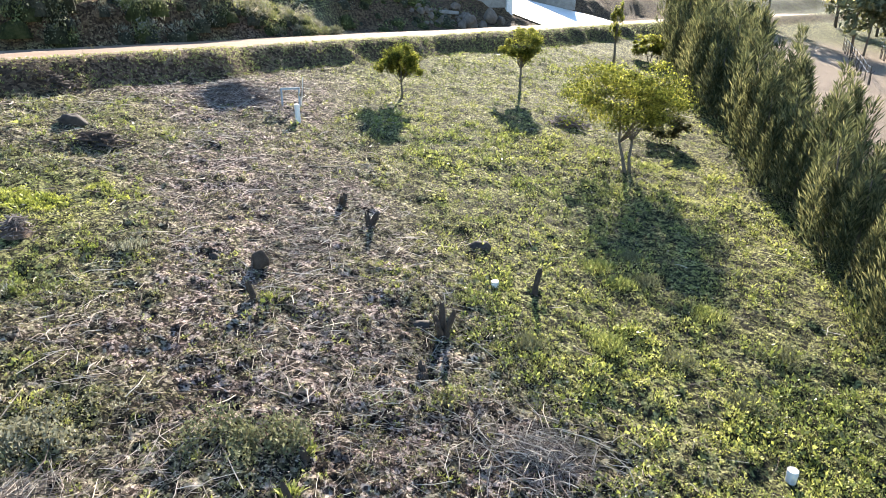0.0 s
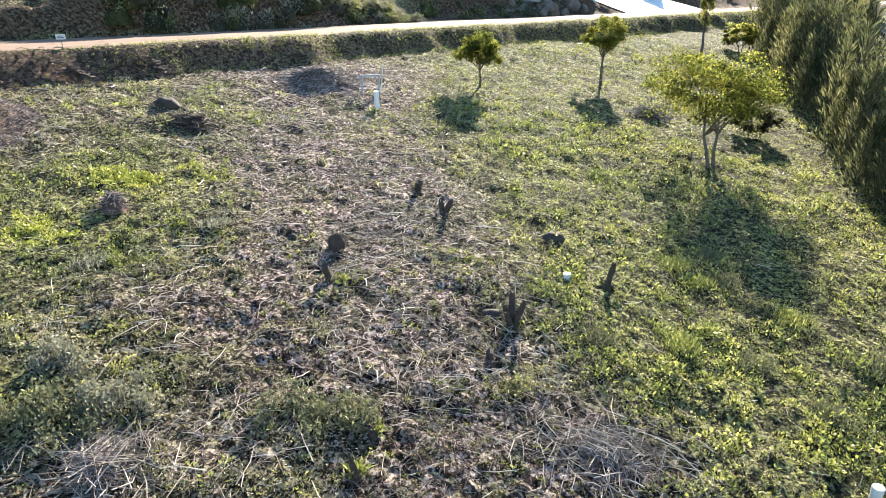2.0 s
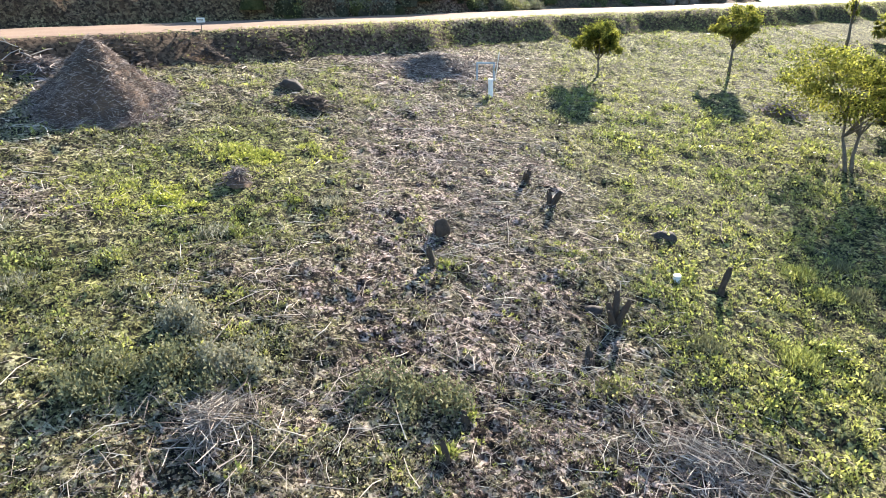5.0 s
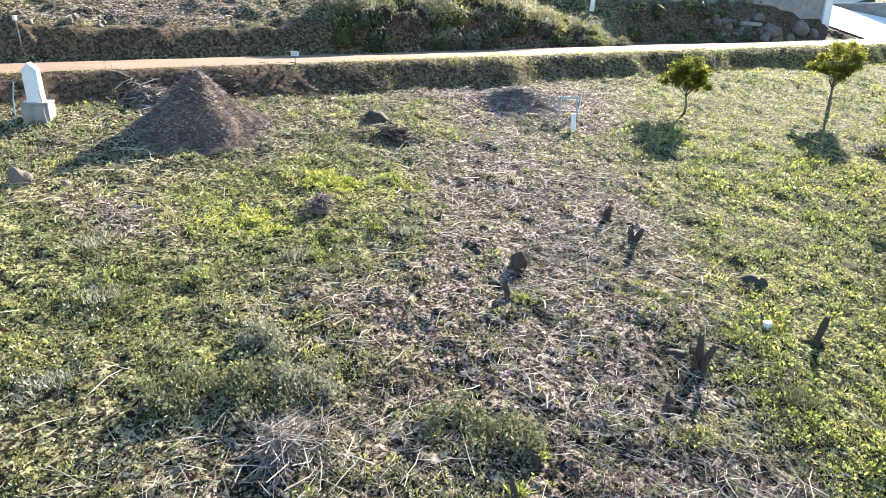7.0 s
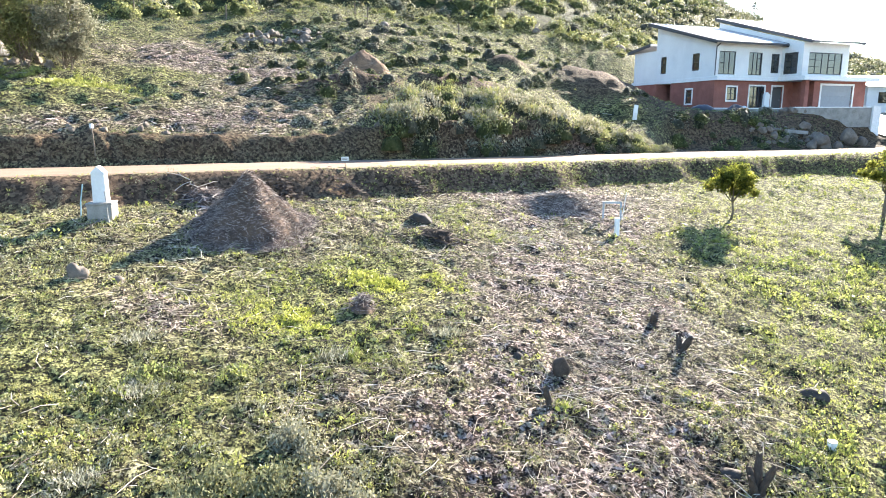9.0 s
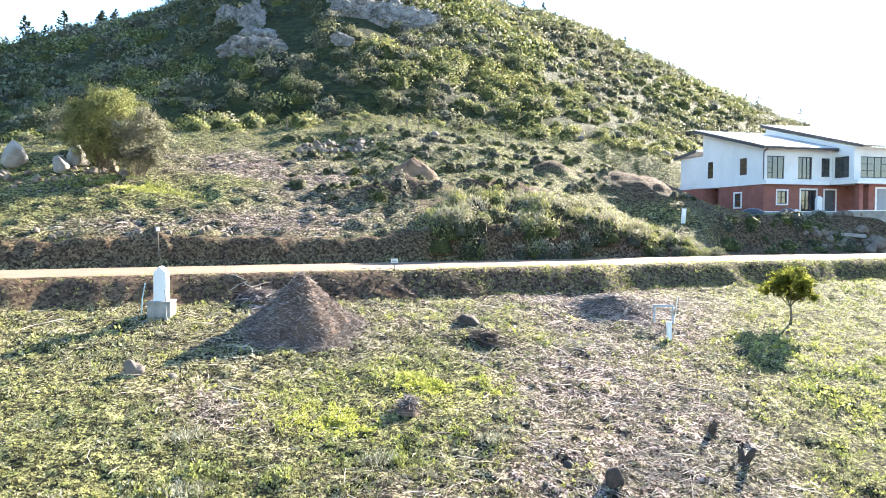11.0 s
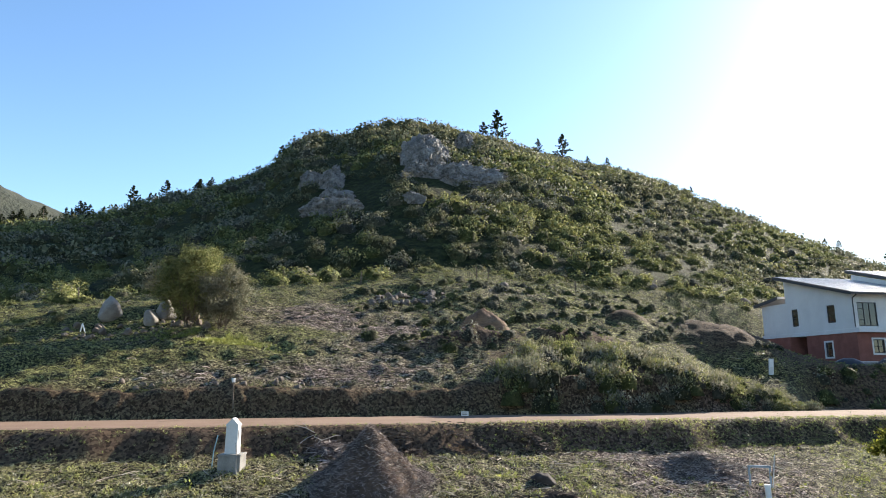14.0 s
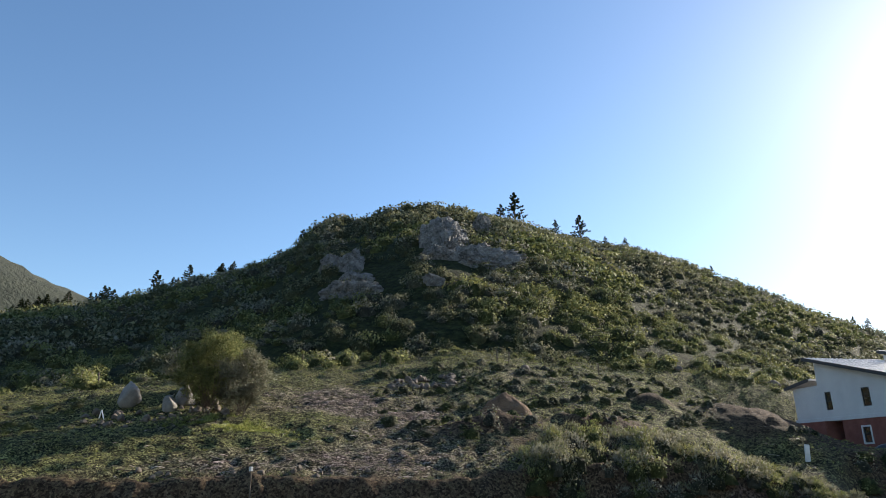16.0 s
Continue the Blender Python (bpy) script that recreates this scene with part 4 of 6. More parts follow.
    V, F = sticks(x[m], y[m], land(x[m], y[m]) + 0.05, g, 0.15 + 0.6 * g.random(k) ** 2, 0.008 + 0.011 * g.random(k), 0.5, -0.3)
    stuff("slope_litter", V, F, M_MULCH, "slashed dry brush on the cleared upper slope", "dry brush")
    n = 9000
    v = -35 + 95 * g.random(n) ** 0.7
    v = v[g.random(n) < 0.15 + 0.85 * step(4, 11, v)]
    n = len(v)
    x, y = uv_point(23.2 + 1.8 * g.random(n), v)
    V, F = blades(x, y, land(x, y), 6, 0.12, 0.016, 1.2, rng=g)
    stuff("verge_grass", V, F, M_LUSH, "green grass along the road's edge", "grass")


build_bank_plants()

g = np.random.default_rng(606)
px = -33.2 + g.normal(0, 1.6, 900)
py = 21.0 + 0.6 * (px + 33.2) + g.normal(0, 0.7, 900)
thick = mnoise(px, py, 0.9, 607) > 0.45
px, py = px[thick], py[thick]
V, F = blades(px, py, land(px, py), 6, 0.2, 0.045, 1.1, rng=g)
stuff("weed_patch", V, F, M_LUSH, "bright green weeds beside the large bush", "grass")

# ---- trees ----


def leaves(P, g, size, long=1.6, up=0.0):
    """Small leaves at points P. Points and quads."""
    n = len(P)
    A = g.normal(0, 1, (n, 3)) + np.array([0, 0, up])
    A /= np.linalg.norm(A, axis=1)[:, None]
    B = np.cross(A, g.normal(0, 1, (n, 3)))
    B /= np.linalg.norm(B, axis=1)[:, None]
    k = size * g.uniform(0.6, 1.3, (n, 1))
    V = np.stack([P - A * k * long * 0.5, P - B * k * 0.5, P + A * k * long * 0.5, P + B * k * 0.5], 1).reshape(-1, 3)
    return V, np.arange(4 * n).reshape(-1, 4)


def broadleaf(name, x, y, h, w, trunk, seed, label, stems=1, n_clumps=42, per=190, leaf=0.062, mat=M_TREE, lean=0.0, back=0.0, bark=M_BARK):
    g = np.random.default_rng(seed)
    t = thing(name, pose(x, y, lz(x, y) - 0.03), label, "tree")
    # crown clumps in a lumpy, flattened ball
    cz, ch = trunk + (h - trunk) * 0.5, (h - trunk) * 0.5
    d = g.normal(0, 1, (n_clumps, 3))
    d /= np.linalg.norm(d, axis=1)[:, None]
    C = d * g.uniform(0.35, 1.0, (n_clumps, 1)) ** 0.7 * np.array([w / 2, w / 2, ch]) * (0.72 + 0.5 * mnoise(d[:, 0] * 1.5 + 9, d[:, 1] * 1.5 + d[:, 2], 1.2, seed))[:, None]
    C[:, 2] *= np.where(C[:, 2] < 0, 0.8, 1.0)
    C += np.array([lean, back, cz])
    for s in range(stems):
        a = s * 2 * math.pi / max(stems, 1) + 0.6
        o = 0.05 * stems if stems > 1 else 0
        base = (o * math.cos(a), o * math.sin(a), -0.05)
        top = (0.07 * w * math.cos(a) * (stems > 1) + lean * 0.4, 0.06 * w * math.sin(a) * (stems > 1) + back * 0.6, trunk)
        r = 0.02 * h / math.sqrt(stems)
        mid = [(base[i] * 0.5 + top[i] * 0.5 + g.normal(0, 0.03)) for i in range(3)]
        part("trunk", Shape().tube([base, mid, top, (top[0], top[1] + back * 0.3, cz)], [r * 1.25, r, r * 0.8, r * 0.35], 8), bark, t, smooth=True)
        for i in range(6):
            e = C[int(g.integers(0, n_clumps))]
            q = [top[j] * 0.6 + e[j] * 0.4 + g.normal(0, 0.06) for j in range(3)]
            part("limb", Shape().tube([top, q, tuple(e)], [r * 0.55, r * 0.38, r * 0.12], 5), bark, t, smooth=True)
    P = np.repeat(C, per, 0) + g.normal(0, 1, (n_clumps * per, 3)) * np.array([w, w, ch * 1.7]) * 0.055 * np.repeat(g.uniform(0.6, 1.4, (n_clumps, 1)), per, 0)
    V, F = leaves(P, g, leaf)
    me = mesh_from("crown", V, F, [mat])
    nrm = np.repeat(P - np.array([lean, back, cz - 0.3 * ch]), 4, 0) / np.array([w / 2, w / 2, ch])
    nrm = nrm / (np.linalg.norm(nrm, axis=1)[:, None] + 1e-6) + np.repeat(g.normal(0, 0.28, (len(P), 3)), 4, 0)
    me.normals_split_custom_set_from_vertices((nrm / np.linalg.norm(nrm, axis=1)[:, None]).astype(np.float32))
    part("crown", me, mat, t)
    return t


broadleaf("small_tree", -1.65, 26.2, 2.15, 1.75, 0.65, 11, "small round-crowned green tree on weedy slope", leaf=0.05, per=300)
broadleaf("small_tree", 3.5, 30.0, 2.85, 2.1, 1.05, 12, "slender young green tree with a bare lower trunk", leaf=0.045, per=260)
broadleaf("broadleaf_tree", 6.1, 20.9, 3.6, 4.4, 0.95, 13, "spreading yellow-green tree with forked bare trunk", stems=2, n_clumps=80, per=300, leaf=0.045, back=0.9)
broadleaf("sapling", 10.1, 39.8, 3.6, 0.9, 1.2, 14, "thin upright dark sapling near the road", n_clumps=26, per=70)
broadleaf("shrub_tree", 13.2, 43.0, 1.7, 2.4, 0.3, 16, "bushy yellow-green shrub beside the conifer hedge", stems=2)
broadleaf("shrub_tree", 8.6, 25.2, 1.3, 1.7, 0.2, 15, "low dark shrub beside the conifer hedge", stems=2, n_clumps=26, mat=M_CONIFER)
broadleaf("olive_bush", -36.6, 21.6, 5.0, 4.4, 0.3, 17, "large grey-green many-stemmed bush among boulders", stems=3, n_clumps=130, per=230, leaf=0.06, mat=M_SCRUB_FRESH)
broadleaf("olive_bush", -34.6, 22.6, 3.9, 3.8, 0.2, 19, "grey twiggy many-stemmed bush among boulders", stems=3, n_clumps=90, per=230, leaf=0.06, mat=M_SCRUB_PALE)
broadleaf("olive_bush", -41.2, 25.2, 4.4, 4.2, 0.2, 20, "green leafy bush behind boulders", stems=3, n_clumps=80, per=230, leaf=0.06, mat=M_SCRUB_FRESH)
broadleaf("olive_bush", -45.5, 25.5, 4.2, 4.6, 0.3, 18, "large grey-green bush on the rocky upper slope", stems=3, n_clumps=80, per=230, leaf=0.06, mat=M_SCRUB_PALE)


def conifer_meshes(seed, h, w):
    g = np.random.default_rng(seed)
    spires, pts, dirs = 7, [], []
    for s in range(spires):
        a, o = g.uniform(0, 2 * np.pi), (0.0 if s == 0 else g.uniform(0.15, 0.42) * w)
        hh = h * (1.0 if s == 0 else g.uniform(0.6, 0.92))
        n = 420
        k = g.random(n) ** 0.75
        rad = (0.06 + 0.30 * w * (1 - k) ** 0.8) * np.sqrt(g.random(n))
        b = g.uniform(0, 2 * np.pi, n)
        P = np.stack([o * math.cos(a) * (1 - 0.35 * k) + rad * np.cos(b), o * math.sin(a) * (1 - 0.35 * k) + rad * np.sin(b), 0.1 + hh * k], -1)
        D = np.stack([np.cos(b) * 0.55, np.sin(b) * 0.55, 0.9 + 0 * b], -1) + g.normal(0, 0.22, (n, 3))
        pts.append(P)
        dirs.append(D)
    P, D = np.concatenate(pts), np.concatenate(dirs)
    D /= np.linalg.norm(D, axis=1)[:, None]
    n = len(P)
    B = np.cross(D, g.normal(0, 1, (n, 3)))
    B /= np.linalg.norm(B, axis=1)[:, None]
    L, W = g.uniform(0.2, 0.5, (n, 1)), g.uniform(0.012, 0.032, (n, 1))
    V = np.stack([P, P + D * L * 0.5 - B * W, P + D * L, P + D * L * 0.5 + B * W], 1).reshape(-1, 3)
    return mesh_from("crown", V, np.arange(4 * n).reshape(-1, 4), [M_CONIFER])


CONIFERS = [conifer_meshes(400 + i, 1.0 * (4.6 + 0.4 * i), 2.3) for i in range(3)]
TRUNK = Shape().tube([(0, 0, -0.1), (0.03, 0, 2), (0, 0.02, 4)], [0.09, 0.06, 0.02], 7).mesh("trunk", M_BARK, True)


def hedge():
    g = np.random.default_rng(77)
    y, i = 4.2, 0
    while y < 47:
        for row in range(1 + i % 2):
            x = hedge_line(y) + row * 1.5 + g.normal(0, 0.25)
            yy = y + g.normal(0, 0.25) + row * 0.6
            s = (0.42 + 0.0165 * min(yy, 32)) * g.uniform(0.85, 1.12)
            t = thing("conifer", pose(x, yy, lz(x, yy) - 0.05, 0, 0, g.uniform(0, 360)), "feathery dark green young conifer in a hedge row", "conifer", "conifer hedge row")
            t.scale = (s, s, s)
            part("trunk", TRUNK, None, t)
            part("crown", CONIFERS[i % 3], None, t)
            i += 1
        y += 1.55


hedge()


def pine_meshes(seed):
    g = np.random.default_rng(seed)
    P, D = [], []
    for tier in range(11):
        k = tier / 10
        z = 0.18 + 0.8 * k
        reach = 0.25 * (1 - k) ** 0.8 + 0.03
        for b in range(7):
            a = g.uniform(0, 2 * np.pi)
            m = 20
            q = np.sqrt(g.random(m)) * reach * g.uniform(0.6, 1.15)
            P.append(np.stack([np.cos(a) * q, np.sin(a) * q, z + 0.3 * q + g.normal(0, 0.012, m)], -1))
            D.append(np.stack([np.cos(a) + g.normal(0, 0.4, m), np.sin(a) + g.normal(0, 0.4, m), 0.6 + g.normal(0, 0.3, m)], -1))
    P, D = np.concatenate(P), np.concatenate(D)
    V, F = leaves(P, g, 0.028)
    return mesh_from("crown", V, F, [M_PINE])


PINES = [pine_meshes(500 + i) for i in range(3)]
PINE_TRUNK = Shape().tube([(0, 0, -0.05), (0.005, 0, 0.5), (0, 0, 0.97)], [0.02, 0.013, 0.004], 6).mesh("trunk", M_BARK, True)


def pines():
    # bearing, height: along the crest of the hill
    rows = ((-52.6, 8), (-45.7, 5), (-32.9, 11), (-34.2, 7), (-29.2, 5.5), (-27.0, 8.5), (-24.8, 3.6), (-23.1, 3.6), (-16.3, 3), (-6.9, 3), (-6.0, 3.5), (-3.1, 4),
            (-64.4, 8), (-63.1, 5), (-61.9, 7.5), (-59.6, 5), (-58.6, 5), (-67.4, 5), (-69.0, 5), (-60.9, 4), (-65.6, 4), (-66.4, 4), (-70.5, 6), (-72, 5), (-73.5, 5.5), (-57.2, 4), (-53.4, 5), (-71.2, 4.5))
    g = np.random.default_rng(77)
    rows = rows + tuple((float(a), float(h)) for a, h in zip(g.uniform(-76, -54, 26), g.uniform(3.2, 6.4, 26)))
    for i, (az, h) in enumerate(rows):
        r = float(np.interp(az, CREST_AZ, CREST_R)) - 3
        x, y = r * math.sin(radians(az)), r * math.cos(radians(az))
        t = thing("pine", pose(x, y, lz(x, y) + 0.3, 0, 0, 67 * i), "dark pine on the crest of the hill", "pine tree", "pines on the crest")
        h = h * (1.05 if az < -54 else 1.0)
        t.scale = (h * 1.9, h * 1.9, h * 1.45)
        part("trunk", PINE_TRUNK, None, t)
        part("crown", PINES[i % 3], None, t)


pines()


def far_trees():
    """Tall thin-trunked trees and thickets behind the bare field."""
    g = np.random.default_rng(91)
    V, F = [], []
    for k in range(3):
        C = g.normal(0, 1, (26, 3)) * np.array([0.16, 0.16, 0.17]) + np.array([0, 0, 0.68])
        P = np.repeat(C, 34, 0) + g.normal(0, 0.05, (26 * 34, 3))
        v, f = leaves(P, g, 0.045)
        V.append(mesh_from("crown", v, f, [M_SCRUB if k else M_CONIFER]))
    trunk = Shape().tube([(0, 0, -0.03), (0.02, 0.01, 0.4), (0.0, 0, 0.85)], [0.018, 0.013, 0.004], 6).mesh("trunk", M_BARK, True)
    for i in range(36):
        az = 14 + 32 * g.random() if i < 31 else -1 + 12 * g.random()
        r = g.uniform(72, 105)
        x, y = r * math.sin(radians(az)), r * math.cos(radians(az))
        h = g.uniform(5.5, 9.5) * (0.65 if az < 14 else 1)
        t = thing("tree", pose(x, y, lz(x, y) - 0.1, 0, 0, g.uniform(0, 360)), "tall thin dark tree behind the bare field", "tree", "trees behind the field")
        t.scale = (h, h, h)
        part("trunk", trunk, None, t)
        part("crown", V[i % 3], None, t)


far_trees()

# ---- things on the plot ----


def stone(seed, sx, sy, sz, sub=3, sharp=0.28):
    """A weathered stone with its foot at z = 0."""
    bm = bmesh.new()
    bmesh.ops.create_icosphere(bm, subdivisions=sub, radius=1.0)
    off = Vector((seed * 3.1, seed * 1.7, seed * 0.9))
    for v in bm.verts:
        p = v.co.copy()
        k = 1 + sharp * noise.noise(p * 0.9 + off) * 1.4 + sharp * 0.5 * noise.noise(p * 2.3 + off) + 0.05 * noise.noise(p * 6 + off)
        p = p * k
        # break the ball into a few flat faces
        for j in range(9):
            d = Vector((math.sin(seed * 1.9 + j * 2.4), math.cos(seed * 1.3 + j * 1.7), 0.8 * math.sin(j * 1.1 + seed * 0.7))).normalized()
            lim = 0.66 + 0.04 * ((j * 5 + seed) % 7)
            if p.dot(d) > lim:
                p -= d * (p.dot(d) - lim) * 0.85
        v.co = Vector((p.x * sx / 2, p.y * sy / 2, (max(p.z, -0.6) + 0.6) * sz / 1.5))
    me = bpy.data.meshes.new("stone")
    bm.to_mesh(me)
    bm.free()
    me.polygons.foreach_set("use_smooth", [True] * len(me.polygons))
    return me


def rock(x, y, sx, sy, sz, seed, label, mat=M_STONE, name="rock", group="", turn=0, sink=0.1, z=None):
    me = stone(seed, sx, sy, sz, 3 if sx > 0.5 else 2, 0.45)
    me.materials.append(mat)
    if name == "stone":
        me.polygons.foreach_set("use_smooth", [False] * len(me.polygons))
    return lone(name, me, None, pose(x, y, (lz(x, y) if z is None else z) - sink, 0, 0, turn), label, "rock", group)


rock(-10.6, 18.6, 0.8, 0.6, 0.36, 1, "dark rounded fieldstone lying in the weeds", M_ROCK_DARK)
rock(-0.4, 10.85, 0.4, 0.34, 0.26, 2, "brown fieldstone beside a split stump", M_ROCK_DARK)
rock(0.88, 14.25, 0.55, 0.45, 0.26, 3, "dark flat fieldstone in the grass", M_ROCK_DARK)
rock(-4.61, 12.2, 0.26, 0.24, 0.2, 4, "small dark fieldstone near the slab", M_ROCK_DARK)
rock(-15.2, 9.65, 0.62, 0.45, 0.4, 5, "grey-brown fieldstone in short grass", M_STONE)
rock(-14.32, 10.1, 0.4, 0.35, 0.24, 6, "small brown fieldstone half sunk in grass", M_STONE)
slab = stone(8, 0.38, 0.32, 0.4)
slab.materials.append(M_CHAR)
lone("upright_rock", slab, None, pose(-3.7, 12.0, lz(-3.7, 12.0) - 0.06, 0, 10, 20), "dark upright slab of rock on the slope", "rock")


def stump(x, y, h, r, seed, label, splits=1, lean=0.12):
    g = np.random.default_rng(seed)
    t = thing("tree_stump", pose(x, y, lz(x, y) - 0.04, 0, 0, g.uniform(0, 360)), label, "tree stump")
    for s in range(splits):
        a = s * 2.4
        o = r * 0.9 if splits > 1 else 0
        hh = h * (1 if s == 0 else g.uniform(0.55, 0.9))
        bx, by = o * math.cos(a), o * math.sin(a)
        q = [(bx, by, -0.03), (bx * 1.2, by * 1.2, hh * 0.3), (bx * 1.6 + lean * hh * math.cos(a), by * 1.6 + lean * hh * math.sin(a), hh * 0.72), (bx * 2 + lean * 1.6 * hh * math.cos(a), by * 2 + lean * 1.6 * hh * math.sin(a), hh)]
        sh = Shape().tube(q, [r * 1.35, r, r * 0.9, r * 0.62], 9)
        sh.v = [(vx + 0.12 * r * g.normal(), vy + 0.12 * r * g.normal(), vz + (0.1 * r * g.normal() if vz < hh * 0.9 else 0.35 * r * g.normal())) for vx, vy, vz in sh.v]
        part("splinter" if splits > 1 else "stem", sh, M_CHAR, t)
    for s in range(4):
        a = g.uniform(0, 6.28)
        part("root", Shape().tube([(0, 0, 0.05), (math.cos(a) * r * 2.2, math.sin(a) * r * 2.2, 0.03), (math.cos(a) * r * 4, math.sin(a) * r * 4, -0.04)], [r * 0.5, r * 0.35, r * 0.12], 6), M_CHAR, t)
    return t


stump(-3.49, 10.78, 0.4, 0.065, 1, "dark cut stump with yellow moss on a low mound")
stump(0.0, 10.55, 0.62, 0.06, 2, "dark split tree stump with leaning splinters", 4, 0.12)
stump(1.95, 12.45, 0.58, 0.055, 3, "dark weathered upright stump in green weeds")
stump(-1.73, 14.5, 0.42, 0.07, 4, "dark jagged stump among dry litter", 2)
stump(-2.54, 15.55, 0.38, 0.08, 5, "dark jagged stump among dry litter", 2)
stump(-1.95, 6.5, 0.34, 0.05, 6, "short dark stump with fresh green shoots")
stump(-1.9, 7.3, 0.24, 0.06, 7, "short dark stump with fresh green shoots")
stump(-0.3, 9.4, 0.22, 0.07, 8, "low dark stump among slashed stalks", 2)


def sprouts(x, y, h, w, n, seed, label, mat=M_LUSH, name="weed_clump", leaf=0.035):
    g = np.random.default_rng(seed)
    P = g.normal(0, 1, (n, 3)) * np.array([w * 0.3, w * 0.3, 0.0])
    V, F = blades(P[:, 0], P[:, 1], 0 * P[:, 2], 3, h * (0.5 + 0.5 * g.random(n)), leaf, 0.9, rng=g)
    lone(name, mesh_from(name, V, F, [mat]), None, pose(x, y, lz(x, y)), label, "plant")


sprouts(-3.3, 10.95, 0.18, 0.25, 22, 1, "yellow-green shoots beside a stump")
sprouts(-1.95, 6.6, 0.32, 0.22, 30, 2, "bright green shoots beside a stump")
sprouts(-1.85, 7.4, 0.22, 0.2, 24, 3, "bright green shoots beside a stump")
sprouts(0.0, 8.85, 0.18, 0.5, 110, 4, "leafy green weed clump", M_GRASS, leaf=0.02)
for i, (x, y, w) in enumerate(((3.64, 13.9, 0.6), (4.54, 13.5, 0.65), (4.37, 10.6, 0.55), (3.12, 10.8, 0.6), (1.53, 10.6, 0.5), (4.42, 14.6, 0.6), (3.95, 13.2, 0.5), (6.6, 11.2, 0.8), (5.3, 9.6, 0.6), (5.6, 12.4, 0.7))):
    sprouts(x, y, 0.24, w, 330, 20 + i, "rounded dark green grass tussock", M_SCRUB if i % 3 else M_LUSH, "grass_tussock", 0.013)
for i, (x, y, w) in enumerate(((-11.5, 8.4, 0.8), (-8.76, 5.3, 0.6), (-6.3, 12.2, 0.5), (-7.9, 10.2, 0.6), (-9.9, 7.2, 0.7))):
    sprouts(x, y, 0.2, w, 220, 40 + i, "grey-white woolly herb cushion", M_GREY_HERB, "herb_cushion", 0.014)

def low_bush(x, y, w, h, n, seed, label, mat):
    """A dense low bush: many fine leaves in a lumpy dome."""
    g = np.random.default_rng(seed)
    k = max(6, int(w * 14))
    a, q = g.uniform(0, 2 * np.pi, k), np.sqrt(g.random(k)) * 0.42 * w
    C = np.stack([np.cos(a) * q, np.sin(a) * q, h * (0.3 + 0.45 * g.random(k))], -1)
    P = C[g.integers(0, k, n)] + g.normal(0, 1, (n, 3)) * np.array([0.09, 0.09, 0.1])
    P[:, 2] = np.abs(P[:, 2]) + land(P[:, 0] + x, P[:, 1] + y) - lz(x, y)
    V, F = leaves(P, g, 0.03, 2.2, 1.2)
    lone("low_bush", mesh_from("low_bush", V, F, [mat]), None, pose(x, y, lz(x, y)), label, "bush")


for i, (x, y, w) in enumerate(((-6.1, 6.5, 1.3), (-5.5, 7.1, 0.9), (-7.0, 5.9, 0.9), (-6.6, 7.4, 0.8))):
    low_bush(x, y, w * 1.15, 0.24, 2400, 60 + i, "dense olive-green low bush with fine leaves", M_SCRUB_PALE if i % 2 else M_SCRUB)
low_bush(-3.0, 7.4, 1.2, 0.25, 1800, 65, "dark green low bush among slashed stalks", M_SCRUB)
low_bush(-2.2, 7.6, 0.9, 0.25, 1200, 66, "dark green low bush among slashed stalks", M_SCRUB)


def brush_heap(name, x, y, w, d, h, n, seed, label, mat=M_STRAW, length=0.5, thick=0.006, mound=True):
    """A heap of cut stalks over a low mound."""
    g = np.random.default_rng(seed)
    t = thing(name, pose(x, y, lz(x, y)), label, "brush pile")
    a, k = g.uniform(0, 2 * np.pi, n), np.abs(g.normal(0, 0.5, n))
    k = np.minimum(k, 1.5) * (0.75 + 0.5 * mnoise(np.cos(a) * 2 + seed, np.sin(a) * 2, 1.3, seed))
    px, py = np.cos(a) * k * w / 2, np.sin(a) * k * d / 2
    pz = land(px + x, py + y) - lz(x, y) + h * np.exp(-2.5 * k ** 2) * g.uniform(0.5, 1.05, n) + 0.02
    V, F = sticks(px + seed, py, pz, g, length * (0.4 + 0.9 * g.random(n)), thick * g.uniform(0.6, 1.7, n), 0.5)
    V[:, 0] -= seed
    tagged(part("tangle", mesh_from("tangle", V, F, [mat]), mat, t), kind="stuff")
    if mound:
        A, K = np.meshgrid(np.linspace(0, 2 * np.pi, 40, endpoint=False), np.linspace(0, 1, 12))
        X, Y = np.cos(A) * K * w * 0.5, np.sin(A) * K * d * 0.5
        Z = land(X + x, Y + y) - lz(x, y) + h * 0.6 * np.exp(-2.5 * K ** 2) - 0.1 * K ** 3 + 0.1 * h * (mnoise(X + 9, Y + seed, 3.0, 5) - 0.5)
        i, j = np.meshgrid(np.arange(11), np.arange(40), indexing="ij")
        F = np.stack([i * 40 + j, (i + 1) * 40 + j, (i + 1) * 40 + (j + 1) % 40, i * 40 + (j + 1) % 40], -1).reshape(-1, 4)[:, ::-1]
        part("mound", mesh_from("mound", np.stack([X, Y, Z], -1).reshape(-1, 3), F, [M_EARTH], True), None, t)
    return t


